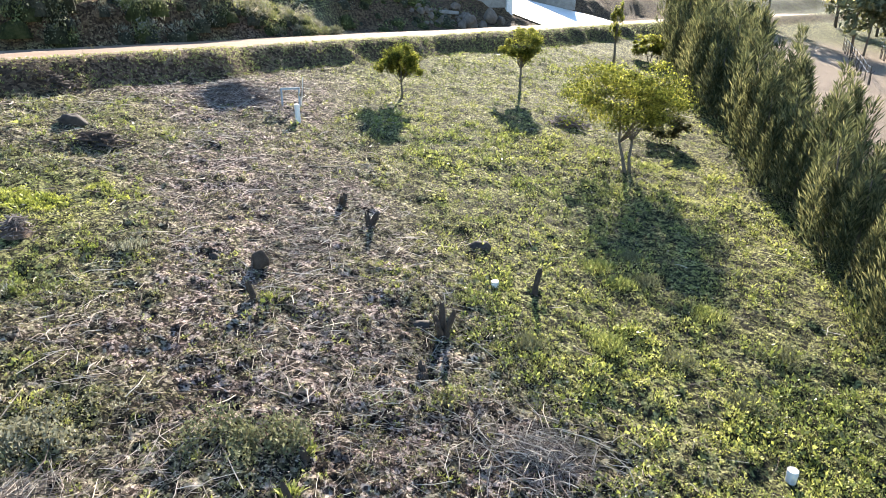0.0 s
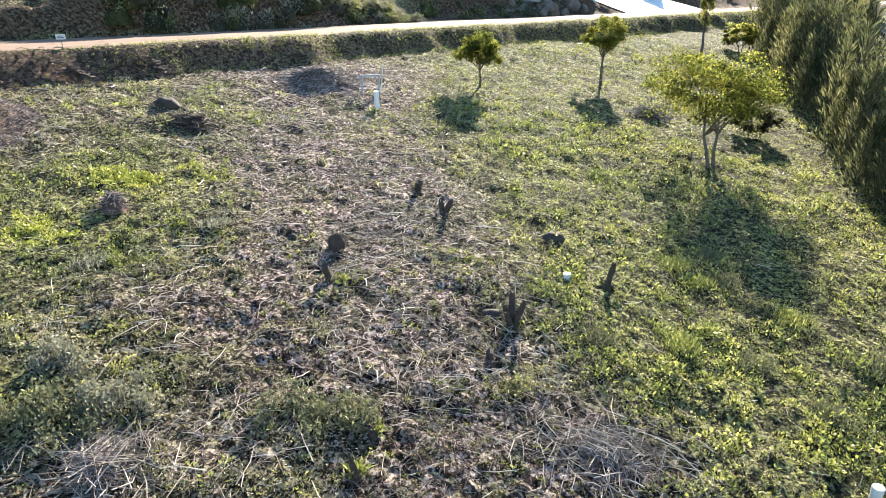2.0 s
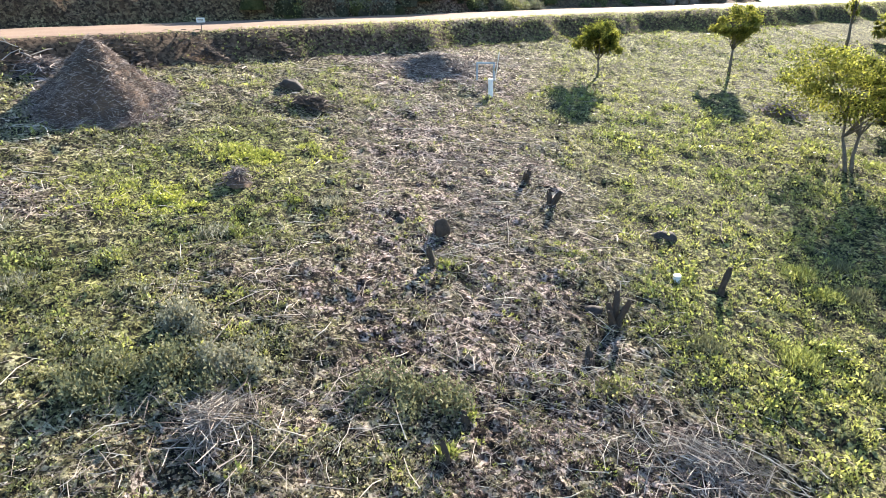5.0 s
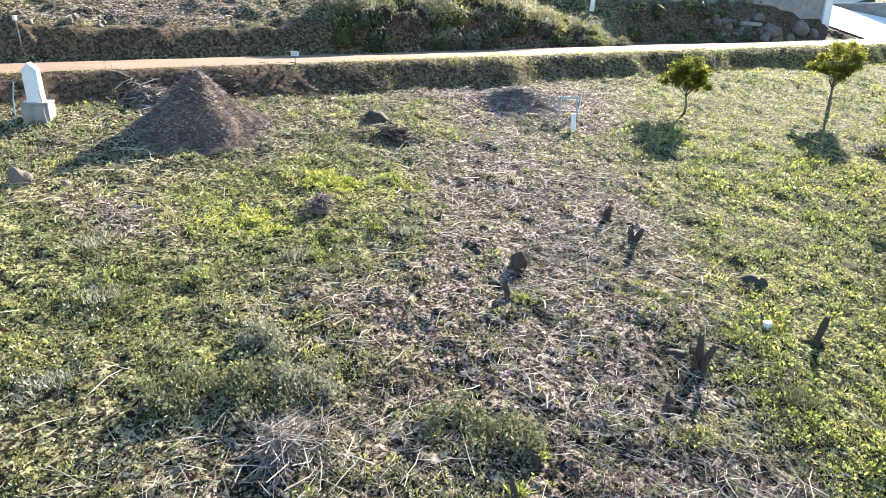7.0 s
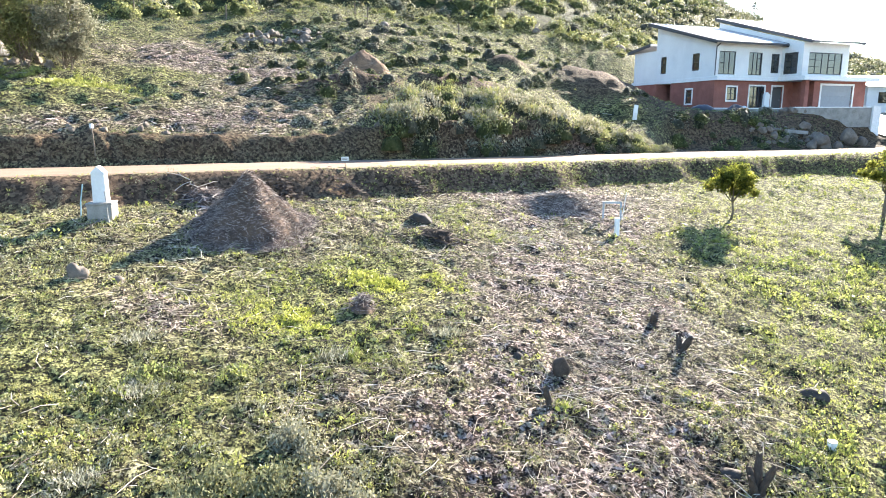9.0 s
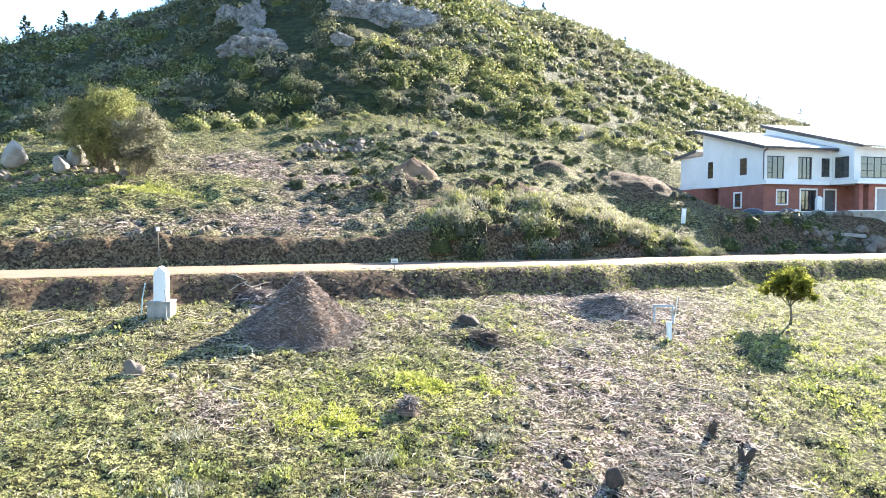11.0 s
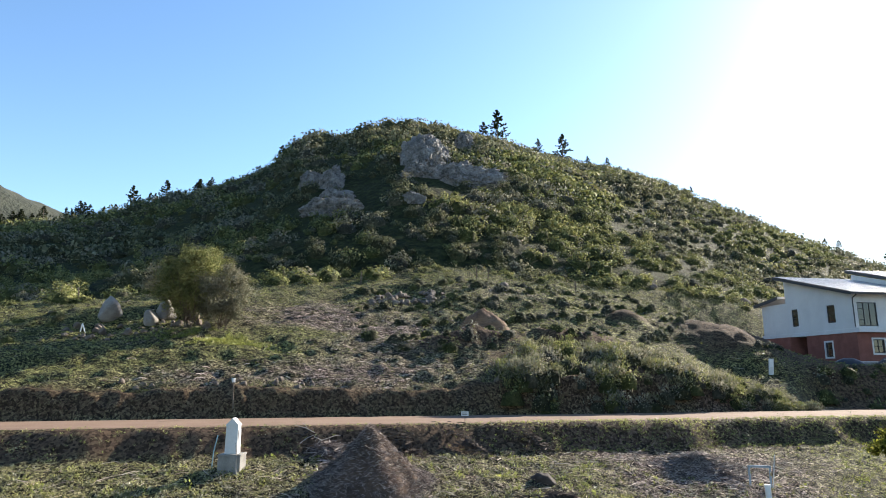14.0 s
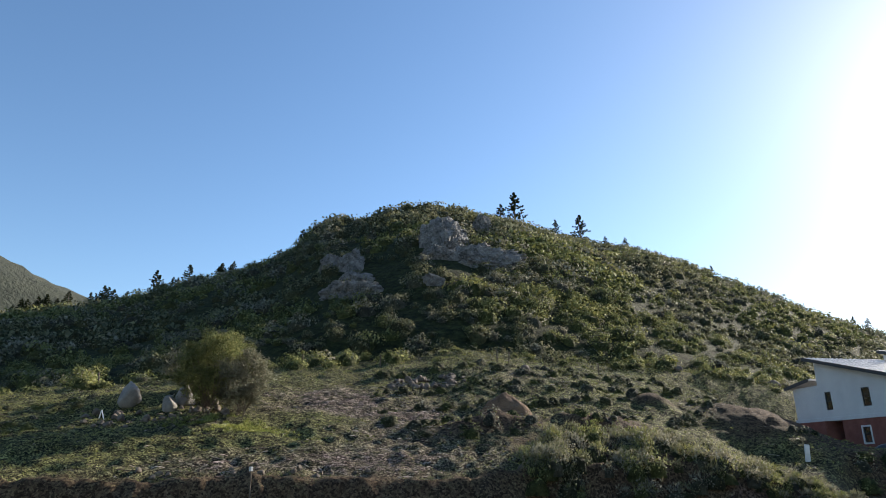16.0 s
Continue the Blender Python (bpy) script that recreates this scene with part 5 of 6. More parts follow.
brush_heap("brush_pile", -7.3, 23.4, 3.0, 2.2, 0.5, 4200, 3, "low heap of dry purplish brush near the road", M_MULCH, 0.4, 0.008)
brush_heap("brush_pile", -9.35, 17.5, 1.7, 0.9, 0.22, 260, 4, "dark tangled heap of cut branches", M_CHAR, 0.55, 0.012, False)
brush_heap("brush_pile", -5.05, 5.9, 1.4, 1.5, 0.26, 420, 5, "tangle of pale grey dead branches", M_STRAW, 0.6, 0.0042, False)
brush_heap("brush_pile", 1.4, 7.9, 3.2, 1.8, 0.12, 620, 6, "flattened heap of pale slashed stalks", M_STRAW, 0.5, 0.0042, False)
brush_heap("brush_pile", -8.54, 12.2, 0.8, 0.7, 0.3, 150, 7, "small tangle of dead branches in green weeds", M_MULCH, 0.4, 0.007)
brush_heap("brush_pile", -17.0, 15.6, 2.4, 1.2, 0.4, 420, 8, "dry branches heaped below the road bank", M_MULCH, 0.7, 0.011)
brush_heap("brush_pile", 4.9, 25.5, 2.0, 1.2, 0.25, 260, 9, "flattened dry brush in the grass", M_MULCH, 0.5, 0.01)


def mulch_pile():
    x, y, h, w = -14.5, 14.9, 1.66, 3.6
    g = np.random.default_rng(33)
    t = thing("mulch_pile", pose(x, y, lz(x, y)), "tall cone of brown shredded mulch beside the road bank", "mulch pile")
    na, nk = 90, 40

    def surf(X, Y):
        k = np.hypot(X / (w / 2), Y / (w / 2 * 0.85))
        a = np.arctan2(Y, X)
        k = k * (1 + 0.14 * np.sin(2 * a + 1) + 0.08 * np.sin(5 * a))
        prof = np.interp(k, [0, 0.07, 0.3, 0.6, 0.95, 1.2, 1.6], [1.0, 0.96, 0.7, 0.38, 0.05, -0.01, -0.1])
        return land(X + x, Y + y) - lz(x, y) + h * prof + 0.09 * (mnoise(X + 7, Y + 3, 2.4, 81) - 0.5) * (k < 1.2)

    A, K = np.meshgrid(np.linspace(0, 2 * np.pi, na, endpoint=False), np.linspace(0, 1.45, nk))
    X, Y = np.cos(A) * K * w / 2, np.sin(A) * K * w / 2
    i, j = np.meshgrid(np.arange(nk - 1), np.arange(na), indexing="ij")
    F = np.stack([i * na + j, (i + 1) * na + j, (i + 1) * na + (j + 1) % na, i * na + (j + 1) % na], -1).reshape(-1, 4)[:, ::-1]
    part("mound", mesh_from("mound", np.stack([X, Y, surf(X, Y)], -1).reshape(-1, 3), F, [M_EARTH], True), None, t)
    n = 13000
    a, k = g.uniform(0, 2 * np.pi, n), np.sqrt(g.random(n)) * 1.2
    px, py = np.cos(a) * k * w / 2, np.sin(a) * k * w / 2
    pz = surf(px, py) + g.uniform(0.0, 0.06, n)
    V, F = sticks(px, py, pz, g, 0.06 + 0.2 * g.random(n) ** 2, 0.003 + 0.004 * g.random(n), 0.75, -0.75)
    tagged(part("mulch_cover", mesh_from("mulch_cover", V, F, [M_MULCH]), None, t), kind="stuff")


mulch_pile()
for i, (x, y, w, h) in enumerate(((-15.6, 17.8, 2.4, 0.3), (-14.2, 19.6, 2.8, 0.28), (-12.4, 21.4, 2.6, 0.25))):
    brush_heap("soil_heap", x, y, w, 1.2, h, 160, 60 + i, "dark clods of earth and roots along the road bank", M_CHAR, 0.3, 0.012, False)


def standpipe(x, y, h, r, label):
    t = thing("standpipe", pose(x, y, lz(x, y) - 0.03, 2, -1, 0), label, "pipe")
    s = Shape()
    n = 20
    ring = lambda rr, z: [(rr * math.cos(k * 2 * math.pi / n), rr * math.sin(k * 2 * math.pi / n), z) for k in range(n)]
    q = ring(r * 0.93, 0) + ring(r * 0.93, h - 0.07)
    s.add(q, [(k, (k + 1) % n, n + (k + 1) % n, n + k) for k in range(n)])
    part("pipe", s, M_PVC, t, smooth=True)
    c = Shape()
    q = ring(r, h - 0.08) + ring(r, h - 0.008) + ring(r * 0.94, h) + ring(r * 0.93, h - 0.08)
    c.add(q, [(k, (k + 1) % n, n + (k + 1) % n, n + k) for k in range(n)] + [(n + k, n + (k + 1) % n, 2 * n + (k + 1) % n, 2 * n + k) for k in range(n)] + [tuple(range(2 * n, 3 * n))] + [(3 * n + k, 3 * n + (k + 1) % n, (k + 1) % n, k) for k in range(n)])
    part("cap", c, M_PVC, t, "white push-on pipe cap")


standpipe(5.33, 7.98, 0.25, 0.085, "short white capped plastic standpipe in green weeds")
standpipe(1.1, 12.5, 0.19, 0.08, "short white capped plastic standpipe in the grass")
standpipe(-4.83, 21.7, 0.64, 0.09, "white capped plastic standpipe near the tap frame")


def tap_frame():
    x, y = -5.35, 23.1
    t = thing("tap_frame", pose(x, y, lz(x, y) - 0.03, 0, 0, 20), "pale blue-grey pipe frame with a water tap", "tap stand")
    m = plain_mat("faded_blue_paint", (0.27, 0.31, 0.34), 0.5)
    for px in (-0.3, 0.3):
        part("post", Shape().box(px - 0.03, -0.03, 0, px + 0.03, 0.03, 0.66, 0.006), m, t)
    part("crossbar", Shape().box(-0.34, -0.03, 0.6, 0.34, 0.03, 0.665, 0.006), m, t)
    part("tap", Shape().tube([(0.3, -0.04, 0.45), (0.3, -0.14, 0.45), (0.3, -0.15, 0.38)], 0.018, 8), plain_mat("dull_brass", (0.3, 0.22, 0.1), 0.4, 0.8), t, "dull brass tap")
    part("rod", Shape().tube([(0.36, 0.05, 0), (0.48, 0.05, 1.0)], 0.012, 6), M_PVC, t, "thin white leaning rod")


tap_frame()


def kiosk(name, m, s, label, slim=0.78):
    """A white upright meter box with a gabled cap on a concrete plinth."""
    t = thing(name, m, label, "meter kiosk")
    t.scale = (slim, slim, 1.0)
    part("plinth", Shape().box(-0.44 * s, -0.46 * s, -0.1, 0.44 * s, 0.46 * s, 0.46 * s, 0.02), M_CONCRETE, t, "rough grey concrete plinth")
    part("ledge", Shape().box(-0.46 * s, -0.48 * s, 0.46 * s, 0.46 * s, 0.48 * s, 0.52 * s, 0.012), M_CONCRETE, t, "pale concrete ledge")
    part("cabinet", Shape().prism([(-0.25 * s, 0.48 * s), (0.25 * s, 0.48 * s), (0.23 * s, 1.36 * s), (-0.23 * s, 1.36 * s)], 1, -0.24 * s, 0.24 * s), M_WHITE, t)
    part("cap", Shape().prism([(-0.25 * s, 1.36 * s), (0.25 * s, 1.36 * s), (0.25 * s, 1.4 * s), (0, 1.6 * s), (-0.25 * s, 1.4 * s)], 1, -0.26 * s, 0.26 * s), M_WHITE, t)
    part("door", Shape().box(0.245 * s, -0.17 * s, 0.6 * s, 0.262 * s, 0.17 * s, 1.25 * s, 0.005), M_WHITE, t)
    return t


kx, ky = -18.22, 12.55
kiosk("meter_kiosk", pose(kx, ky, lz(kx, ky), 0, 0, 40), 1.0, "white gabled meter kiosk on a grey concrete plinth")
lone("conduit", Shape().tube([(0, 0, 0), (0.06, 0.0, 0.5), (0.2, 0.02, 1.0)], 0.018, 8), plain_mat("grey_blue_pipe", (0.22, 0.34, 0.4), 0.4), pose(kx - 0.62, ky - 0.3, lz(kx - 0.62, ky - 0.3) - 0.02), "thin pale pipe leaning beside the kiosk", "pipe")
lone("cable", Shape().tube([(0, 0, 0.9), (0.12, -0.05, 0.6), (0.2, -0.1, 0.2), (0.4, -0.2, -0.02)], 0.014, 6), M_CONCRETE, pose(kx + 0.3, ky - 0.1, lz(kx + 0.3, ky - 0.1)), "grey cable hanging down beside the kiosk", "cable")


def marker_pole():
    x, y = uv_point(30.1, -3.6)
    t = thing("marker_pole", pose(x, y, lz(x, y) - 0.05, 0, -3, 0), "thin dark pole with a white top beside the road", "pole")
    part("pole", Shape().tube([(0, 0, 0), (0.0, 0, 1.15)], 0.03, 8), M_BARK, t)
    part("cap", Shape().box(-0.06, -0.06, 1.12, 0.06, 0.06, 1.3, 0.015), M_WHITE, t, "white painted top")


marker_pole()


def plot_sign():
    x, y = -15.0, 20.5
    t = thing("plot_sign", pose(x, y, lz(x, y) - 0.05, 0, 0, 36), "small white board on a thin post by the road", "sign")
    part("post", Shape().box(-0.012, -0.012, 0, 0.012, 0.012, 0.5), M_BARK, t)
    part("board", Shape().box(-0.14, -0.025, 0.34, 0.14, -0.013, 0.5, 0.003), M_WHITE, t)
    for i in range(2):
        part("text_bar", Shape().box(-0.1, -0.029, 0.385 + 0.05 * i, 0.09, -0.0255, 0.405 + 0.05 * i), M_CHAR, t)


plot_sign()

# ---- the house above the road ----


def roof_mat():
    k = Mat("ribbed_metal_roof", 0.35)
    k.b.inputs["Metallic"].default_value = 0.35
    k.colour(k.ramp(k.noise(1.5, 5.0), [(0.3, (0.36, 0.37, 0.39)), (0.7, (0.46, 0.47, 0.49))]))
    return k.m


M_BRICK, M_ROOF = rough_mat("red_face_brick", (0.15, 0.055, 0.042), (0.24, 0.095, 0.072), 1.5, 0.85, 0.3, 0.01, 12.0), roof_mat()
M_PLASTER = rough_mat("white_plaster", (0.5, 0.5, 0.5), (0.6, 0.6, 0.59), 0.8, 0.85, 0.15, 0.005)
M_FRAME = plain_mat("dark_aluminium", (0.035, 0.036, 0.04), 0.4, 0.3)
M_FASCIA = plain_mat("dark_grey_fascia", (0.055, 0.057, 0.062), 0.5)
M_GARAGE = plain_mat("grey_garage_door", (0.2, 0.21, 0.225), 0.5)
M_PALE_TRIM = plain_mat("pale_window_surround", (0.6, 0.58, 0.55), 0.7)
M_CURTAIN = plain_mat("pale_room_wall", (0.5, 0.5, 0.48), 0.9)
_g = Mat("window_glass", 0.03)
_g.colour((0.03, 0.035, 0.04))
_g.b.inputs["Specular IOR Level"].default_value = 0.9
_g.b.inputs["Transmission Weight"].default_value = 0.35
M_GLASS = _g.m


def wall_cells(along, pos, a0, a1, z0, z1, thick, holes):
    """A wall with holes through it: along 'x' it lies at y = pos, along 'y' at x = pos."""
    s = Shape()
    xs = sorted({a0, a1, *(h[0] for h in holes), *(h[1] for h in holes)})
    zs = sorted({z0, z1, *(h[2] for h in holes), *(h[3] for h in holes)})
    nx, nz = len(xs), len(zs)
    solid = {(i, j) for i in range(nx - 1) for j in range(nz - 1) if not any(h[0] < (xs[i] + xs[i + 1]) / 2 < h[1] and h[2] < (zs[j] + zs[j + 1]) / 2 < h[3] for h in holes)}
    verts = [((x, pos + t, z) if along == "x" else (pos + t, x, z)) for t in (0, thick) for z in zs for x in xs]
    at = lambda i, j, t: t * nx * nz + j * nx + i
    faces = []
    for i, j in solid:
        faces.append((at(i, j, 0), at(i + 1, j, 0), at(i + 1, j + 1, 0), at(i, j + 1, 0)))
        faces.append((at(i, j + 1, 1), at(i + 1, j + 1, 1), at(i + 1, j, 1), at(i, j, 1)))
        for (p, q), (k, l), (m, n) in (((i - 1, j), (i, j), (i, j + 1)), ((i + 1, j), (i + 1, j + 1), (i + 1, j)), ((i, j - 1), (i + 1, j), (i, j)), ((i, j + 1), (i, j + 1), (i + 1, j + 1))):
            if (p, q) not in solid:
                faces.append((at(k, l, 0), at(m, n, 0), at(m, n, 1), at(k, l, 1)))
    used = sorted({v for f in faces for v in f})
    index = {v: i for i, v in enumerate(used)}
    return s.add([verts[v] for v in used], [tuple(index[v] for v in f) for f in faces])


def window(house, along, pos, a0, a1, z0, z1, cols, rows, surround=None, name="window", narrow=()):
    """Frame, bars and panes set into a hole."""
    def bx(s, p0, q0, p1, q1, d0, d1):
        return s.box(p0, pos + d0, q0, p1, pos + d1, q1) if along == "x" else s.box(pos + d0, p0, q0, pos + d1, p1, q1)
    w = part(name, bx(bx(bx(bx(Shape(), a0, z0, a0 + 0.06, z1, 0.05, 0.13), a1 - 0.06, z0, a1, z1, 0.05, 0.13), a0 + 0.06, z1 - 0.06, a1 - 0.06, z1, 0.05, 0.13), a0 + 0.06, z0, a1 - 0.06, z0 + 0.06, 0.05, 0.13), M_FRAME, house)
    iw, ih = (a1 - a0 - 0.12) / cols, (z1 - z0 - 0.12) / rows
    for c in range(1, cols):
        x = a0 + 0.06 + c * iw
        part("mullion", bx(Shape(), x - 0.025, z0 + 0.06, x + 0.025, z1 - 0.06, 0.055, 0.125), M_FRAME, w)
    for c in range(cols):
        lines = range(1, rows) if not narrow or c in narrow else ()
        for r in lines:
            z = z0 + 0.06 + r * ih
            part("glazing_bar", bx(Shape(), a0 + 0.085 + c * iw, z - 0.02, a0 + 0.035 + (c + 1) * iw, z + 0.02, 0.06, 0.12), M_FRAME, w)
        part("pane", bx(Shape(), a0 + 0.06 + c * iw, z0 + 0.06, a0 + 0.06 + (c + 1) * iw, z1 - 0.06, 0.085, 0.095), M_GLASS, w)
    if surround:
        s = Shape()
        for p0, q0, p1, q1 in ((a0 - 0.12, z0 - 0.12, a0, z1 + 0.12), (a1, z0 - 0.12, a1 + 0.12, z1 + 0.12), (a0, z1, a1, z1 + 0.12), (a0, z0 - 0.12, a1, z0)):
            bx(s, p0, q0, p1, q1, -0.03, 0.06)
        part("surround", s, surround, w, "pale plastered window surround")
    return w


def roof_slope(house, x0, x1, y0, z0, y1, z1, name):
    t = 0.14
    k = (z1 - z0) / (y1 - y0)
    r = part(name, Shape().prism([(y0, z0), (y1, z1), (y1, z1 + t), (y0, z0 + t)], 0, x0, x1), M_ROOF, house, "pale grey ribbed metal roof sheet")
    n = int((x1 - x0) / 0.42)
    for i in range(n):
        x = x0 + (i + 0.5) * (x1 - x0) / n
        part("rib", Shape().prism([(y0, z0 + t), (y1, z1 + t), (y1, z1 + t + 0.035), (y0, z0 + t + 0.035)], 0, x - 0.03, x + 0.03), M_ROOF, r)
    part("fascia", Shape().prism([(y0 - 0.04, z0 - 0.1), (y1 + 0.04, z1 - 0.1), (y1 + 0.04, z1 + 0.17), (y0 - 0.04, z0 + 0.17)], 0, x0 - 0.05, x0), M_FASCIA, r, "dark grey fascia board")
    part("fascia", Shape().prism([(y0 - 0.04, z0 - 0.1), (y1 + 0.04, z1 - 0.1), (y1 + 0.04, z1 + 0.17), (y0 - 0.04, z0 + 0.17)], 0, x1, x1 + 0.05), M_FASCIA, r, "dark grey fascia board")
    part("gutter", Shape().box(x0, y0 - 0.14, z0 - 0.02, x1, y0 - 0.005, z0 + 0.12), M_FASCIA, r, "dark grey gutter")
    return r


def main_house():
    hx, hy = uv_point(40.8, 38.3)
    h = thing("house", pose(hx, hy, 7.62, 0, 0, 48.8), "two-storey house with red brick below and white plaster above", "house")
    T = 0.22
    part("plinth", Shape().box(-0.05, -0.08, -0.7, 14.05, 10.2, -0.002).box(7.9, -2.3, -0.7, 14.05, -0.08, -0.002), M_CONCRETE, h, "grey concrete plinth")
    # ground storey
    front = [(1.3, 2.25, 0.95, 1.95), (3.6, 5.15, 0.05, 2.05), (6.0, 7.1, 0.05, 2.05)]
    part("wall", wall_cells("x", 0.0, 0.0, 8.2, 0, 2.45, T, front), M_BRICK, h, "red face brick wall")
    part("wall", wall_cells("y", 0.0, T, 5.0, 0, 2.45, T, [(2.4, 3.1, 0.75, 1.85)]), M_BRICK, h, "red face brick wall")
    part("wall", wall_cells("y", -0.5, 6.5, 10.0, 0, 2.45, T, []), M_BRICK, h, "red face brick wall")
    part("wall", wall_cells("x", 6.28, -0.5, 3.0, 0, 2.45, T, []), M_BRICK, h, "red face brick wall")
    part("gate", Shape().box(1.2, 5.02, 0, 1.26, 6.26, 2.4), M_FASCIA, h, "dark steel gate")
    part("wall", wall_cells("x", -2.0, 8.2, 14.0, 0, 2.45, T, [(9.0, 12.5, 0.0, 2.1)]), M_BRICK, h, "red face brick wall")
    part("wall", wall_cells("y", 8.2, -1.78, 0.0, 0, 2.45, T, []), M_BRICK, h, "red face brick wall")
    part("wall", wall_cells("y", 13.78, -1.78, 9.97, 0, 2.45, T, []), M_BRICK, h)
    part("wall", wall_cells("x", 9.98, 0.0, 14.0, 0, 2.45, T, []), M_BRICK, h)
    part("upper_wall", wall_cells("x", 9.98, 0.22, 11.48, 2.76, 5.25, T, []), M_PLASTER, h)
    window(h, "x", 0.0, 1.3, 2.25, 0.95, 1.95, 2, 2, M_PALE_TRIM)
    window(h, "x", 0.0, 3.6, 5.15, 0.05, 2.05, 3, 1, M_PALE_TRIM, "sliding_door")
    window(h, "y", 0.0, 2.4, 3.1, 0.75, 1.85, 1, 2, M_PALE_TRIM)
    d = part("door", Shape().box(6.06, 0.06, 0.05, 7.04, 0.12, 2.0, 0.01), M_FASCIA, h, "dark front door")
    part("frame", Shape().box(5.88, -0.03, 0, 6.0, 0.06, 2.17).box(7.1, -0.03, 0, 7.22, 0.06, 2.17).box(6.0, -0.03, 2.05, 7.1, 0.06, 2.17), M_PALE_TRIM, d, "pale door surround")
    part("handle", Shape().tube([(6.9, 0.055, 1.0), (6.9, 0.01, 1.0), (6.78, 0.01, 1.0)], 0.012, 6), M_ROOF, d)
    gd = part("garage_door", Shape().box(9.0, -1.9, 0.0, 12.5, -1.85, 2.1), M_GARAGE, h, "grey sectional garage door")
    for i in range(5):
        part("panel", Shape().box(9.03, -1.925, 0.02 + i * 0.417, 12.47, -1.9, 0.42 + i * 0.417, 0.012), M_GARAGE, gd)
    part("surround", Shape().box(8.85, -2.04, 0, 9.0, -1.93, 2.25).box(12.5, -2.04, 0, 12.65, -1.93, 2.25).box(9.0, -2.04, 2.1, 12.5, -1.93, 2.25), M_PALE_TRIM, gd, "pale plastered garage surround")
    part("pillar", Shape().box(6.9, -2.3, 0, 7.3, -1.9, 2.45, 0.01), M_BRICK, h, "red brick pillar")
    # floor slab that runs out as a balcony
    part("balcony_slab", Shape().box(-0.06, -0.3, 2.452, 6.2, 10.2, 2.75, 0.01).box(6.2, -2.75, 2.452, 14.6, 10.2, 2.75, 0.01), M_PLASTER, h, "white plastered slab edge")
    # upper storey
    up = [(0.3, 1.95, 2.9, 4.65), (3.3, 4.7, 2.9, 4.65), (5.65, 6.5, 3.1, 4.6)]
    part("upper_wall", wall_cells("x", 0.0, 0.0, 6.7, 2.752, 5.3, T, up), M_PLASTER, h)
    side = wall_cells("y", 0.0, T, 10.0, 2.752, 5.3, T, [(1.8, 2.6, 3.3, 4.65), (5.7, 6.4, 3.3, 4.7)])
    side.prism([(T, 5.3), (7.0, 5.3), (7.0, 7.3), (T, 5.36)], 0, 0.0, T)
    part("upper_wall", side, M_PLASTER, h)
    part("upper_wall", wall_cells("x", 7.0 - T, T, 6.7, 5.3, 7.28, T, []), M_PLASTER, h)
    part("upper_wall", wall_cells("y", 6.7, -2.0 + T, 0.0, 2.752, 5.3, T, [(-1.55, -0.25, 3.0, 4.65)]).prism([(-1.78, 5.3), (7.0, 5.3), (7.0, 7.9), (-1.78, 5.38)], 0, 6.7, 6.92), M_PLASTER, h)
    part("upper_wall", wall_cells("x", -2.0, 6.7, 11.7, 2.752, 5.35, T, [(7.35, 11.0, 2.95, 4.6)]), M_PLASTER, h)
    part("upper_wall", wall_cells("y", 11.48, -1.78, 9.98, 2.752, 5.35, T, []), M_PLASTER, h)
    part("back_wall", wall_cells("x", 3.0, 0.22, 11.4, 2.76, 5.2, 0.1, []), M_CURTAIN, h)
    window(h, "x", 0.0, 0.3, 1.95, 2.9, 4.65, 3, 4, None, narrow=(0,))
    window(h, "x", 0.0, 3.3, 4.7, 2.9, 4.65, 3, 4, None, narrow=(2,))
    window(h, "x", 0.0, 5.65, 6.5, 3.1, 4.6, 2, 3)
    window(h, "y", 6.7, -1.55, -0.25, 3.0, 4.65, 2, 3)
    window(h, "x", -2.0, 7.35, 11.0, 2.95, 4.6, 5, 3, None, narrow=(0, 1, 3))
    window(h, "y", 0.0, 1.8, 2.6, 3.3, 4.65, 1, 2)
    window(h, "y", 0.0, 5.7, 6.4, 3.3, 4.7, 1, 2)
    roof_slope(h, -0.65, 6.6, -0.6, 5.2, 7.4, 7.45, "roof")
    roof_slope(h, 6.66, 12.4, -2.7, 5.3, 7.5, 8.25, "roof")
    roof_slope(h, -0.35, 5.5, 10.6, 5.3, 7.45, 5.75, "lean_to_roof")
    part("downpipe", Shape().tube([(-0.12, -0.5, 5.15), (-0.12, -0.12, 4.95), (-0.12, -0.1, 4.7), (-0.12, -0.1, 2.8)], 0.045, 8), M_FASCIA, h, "dark downpipe at the corner")
    ant = part("aerial", Shape().tube([(10.5, 3.0, 6.9), (10.5, 3.0, 8.6)], 0.025, 6), M_FASCIA, h, "thin television aerial")
    for i in range(3):
        part("rod", Shape().tube([(10.2, 3.0, 8.0 + 0.22 * i), (10.8, 3.0, 8.0 + 0.22 * i)], 0.012, 5), M_FASCIA, ant)


main_house()

# ---- yard in front of the house ----


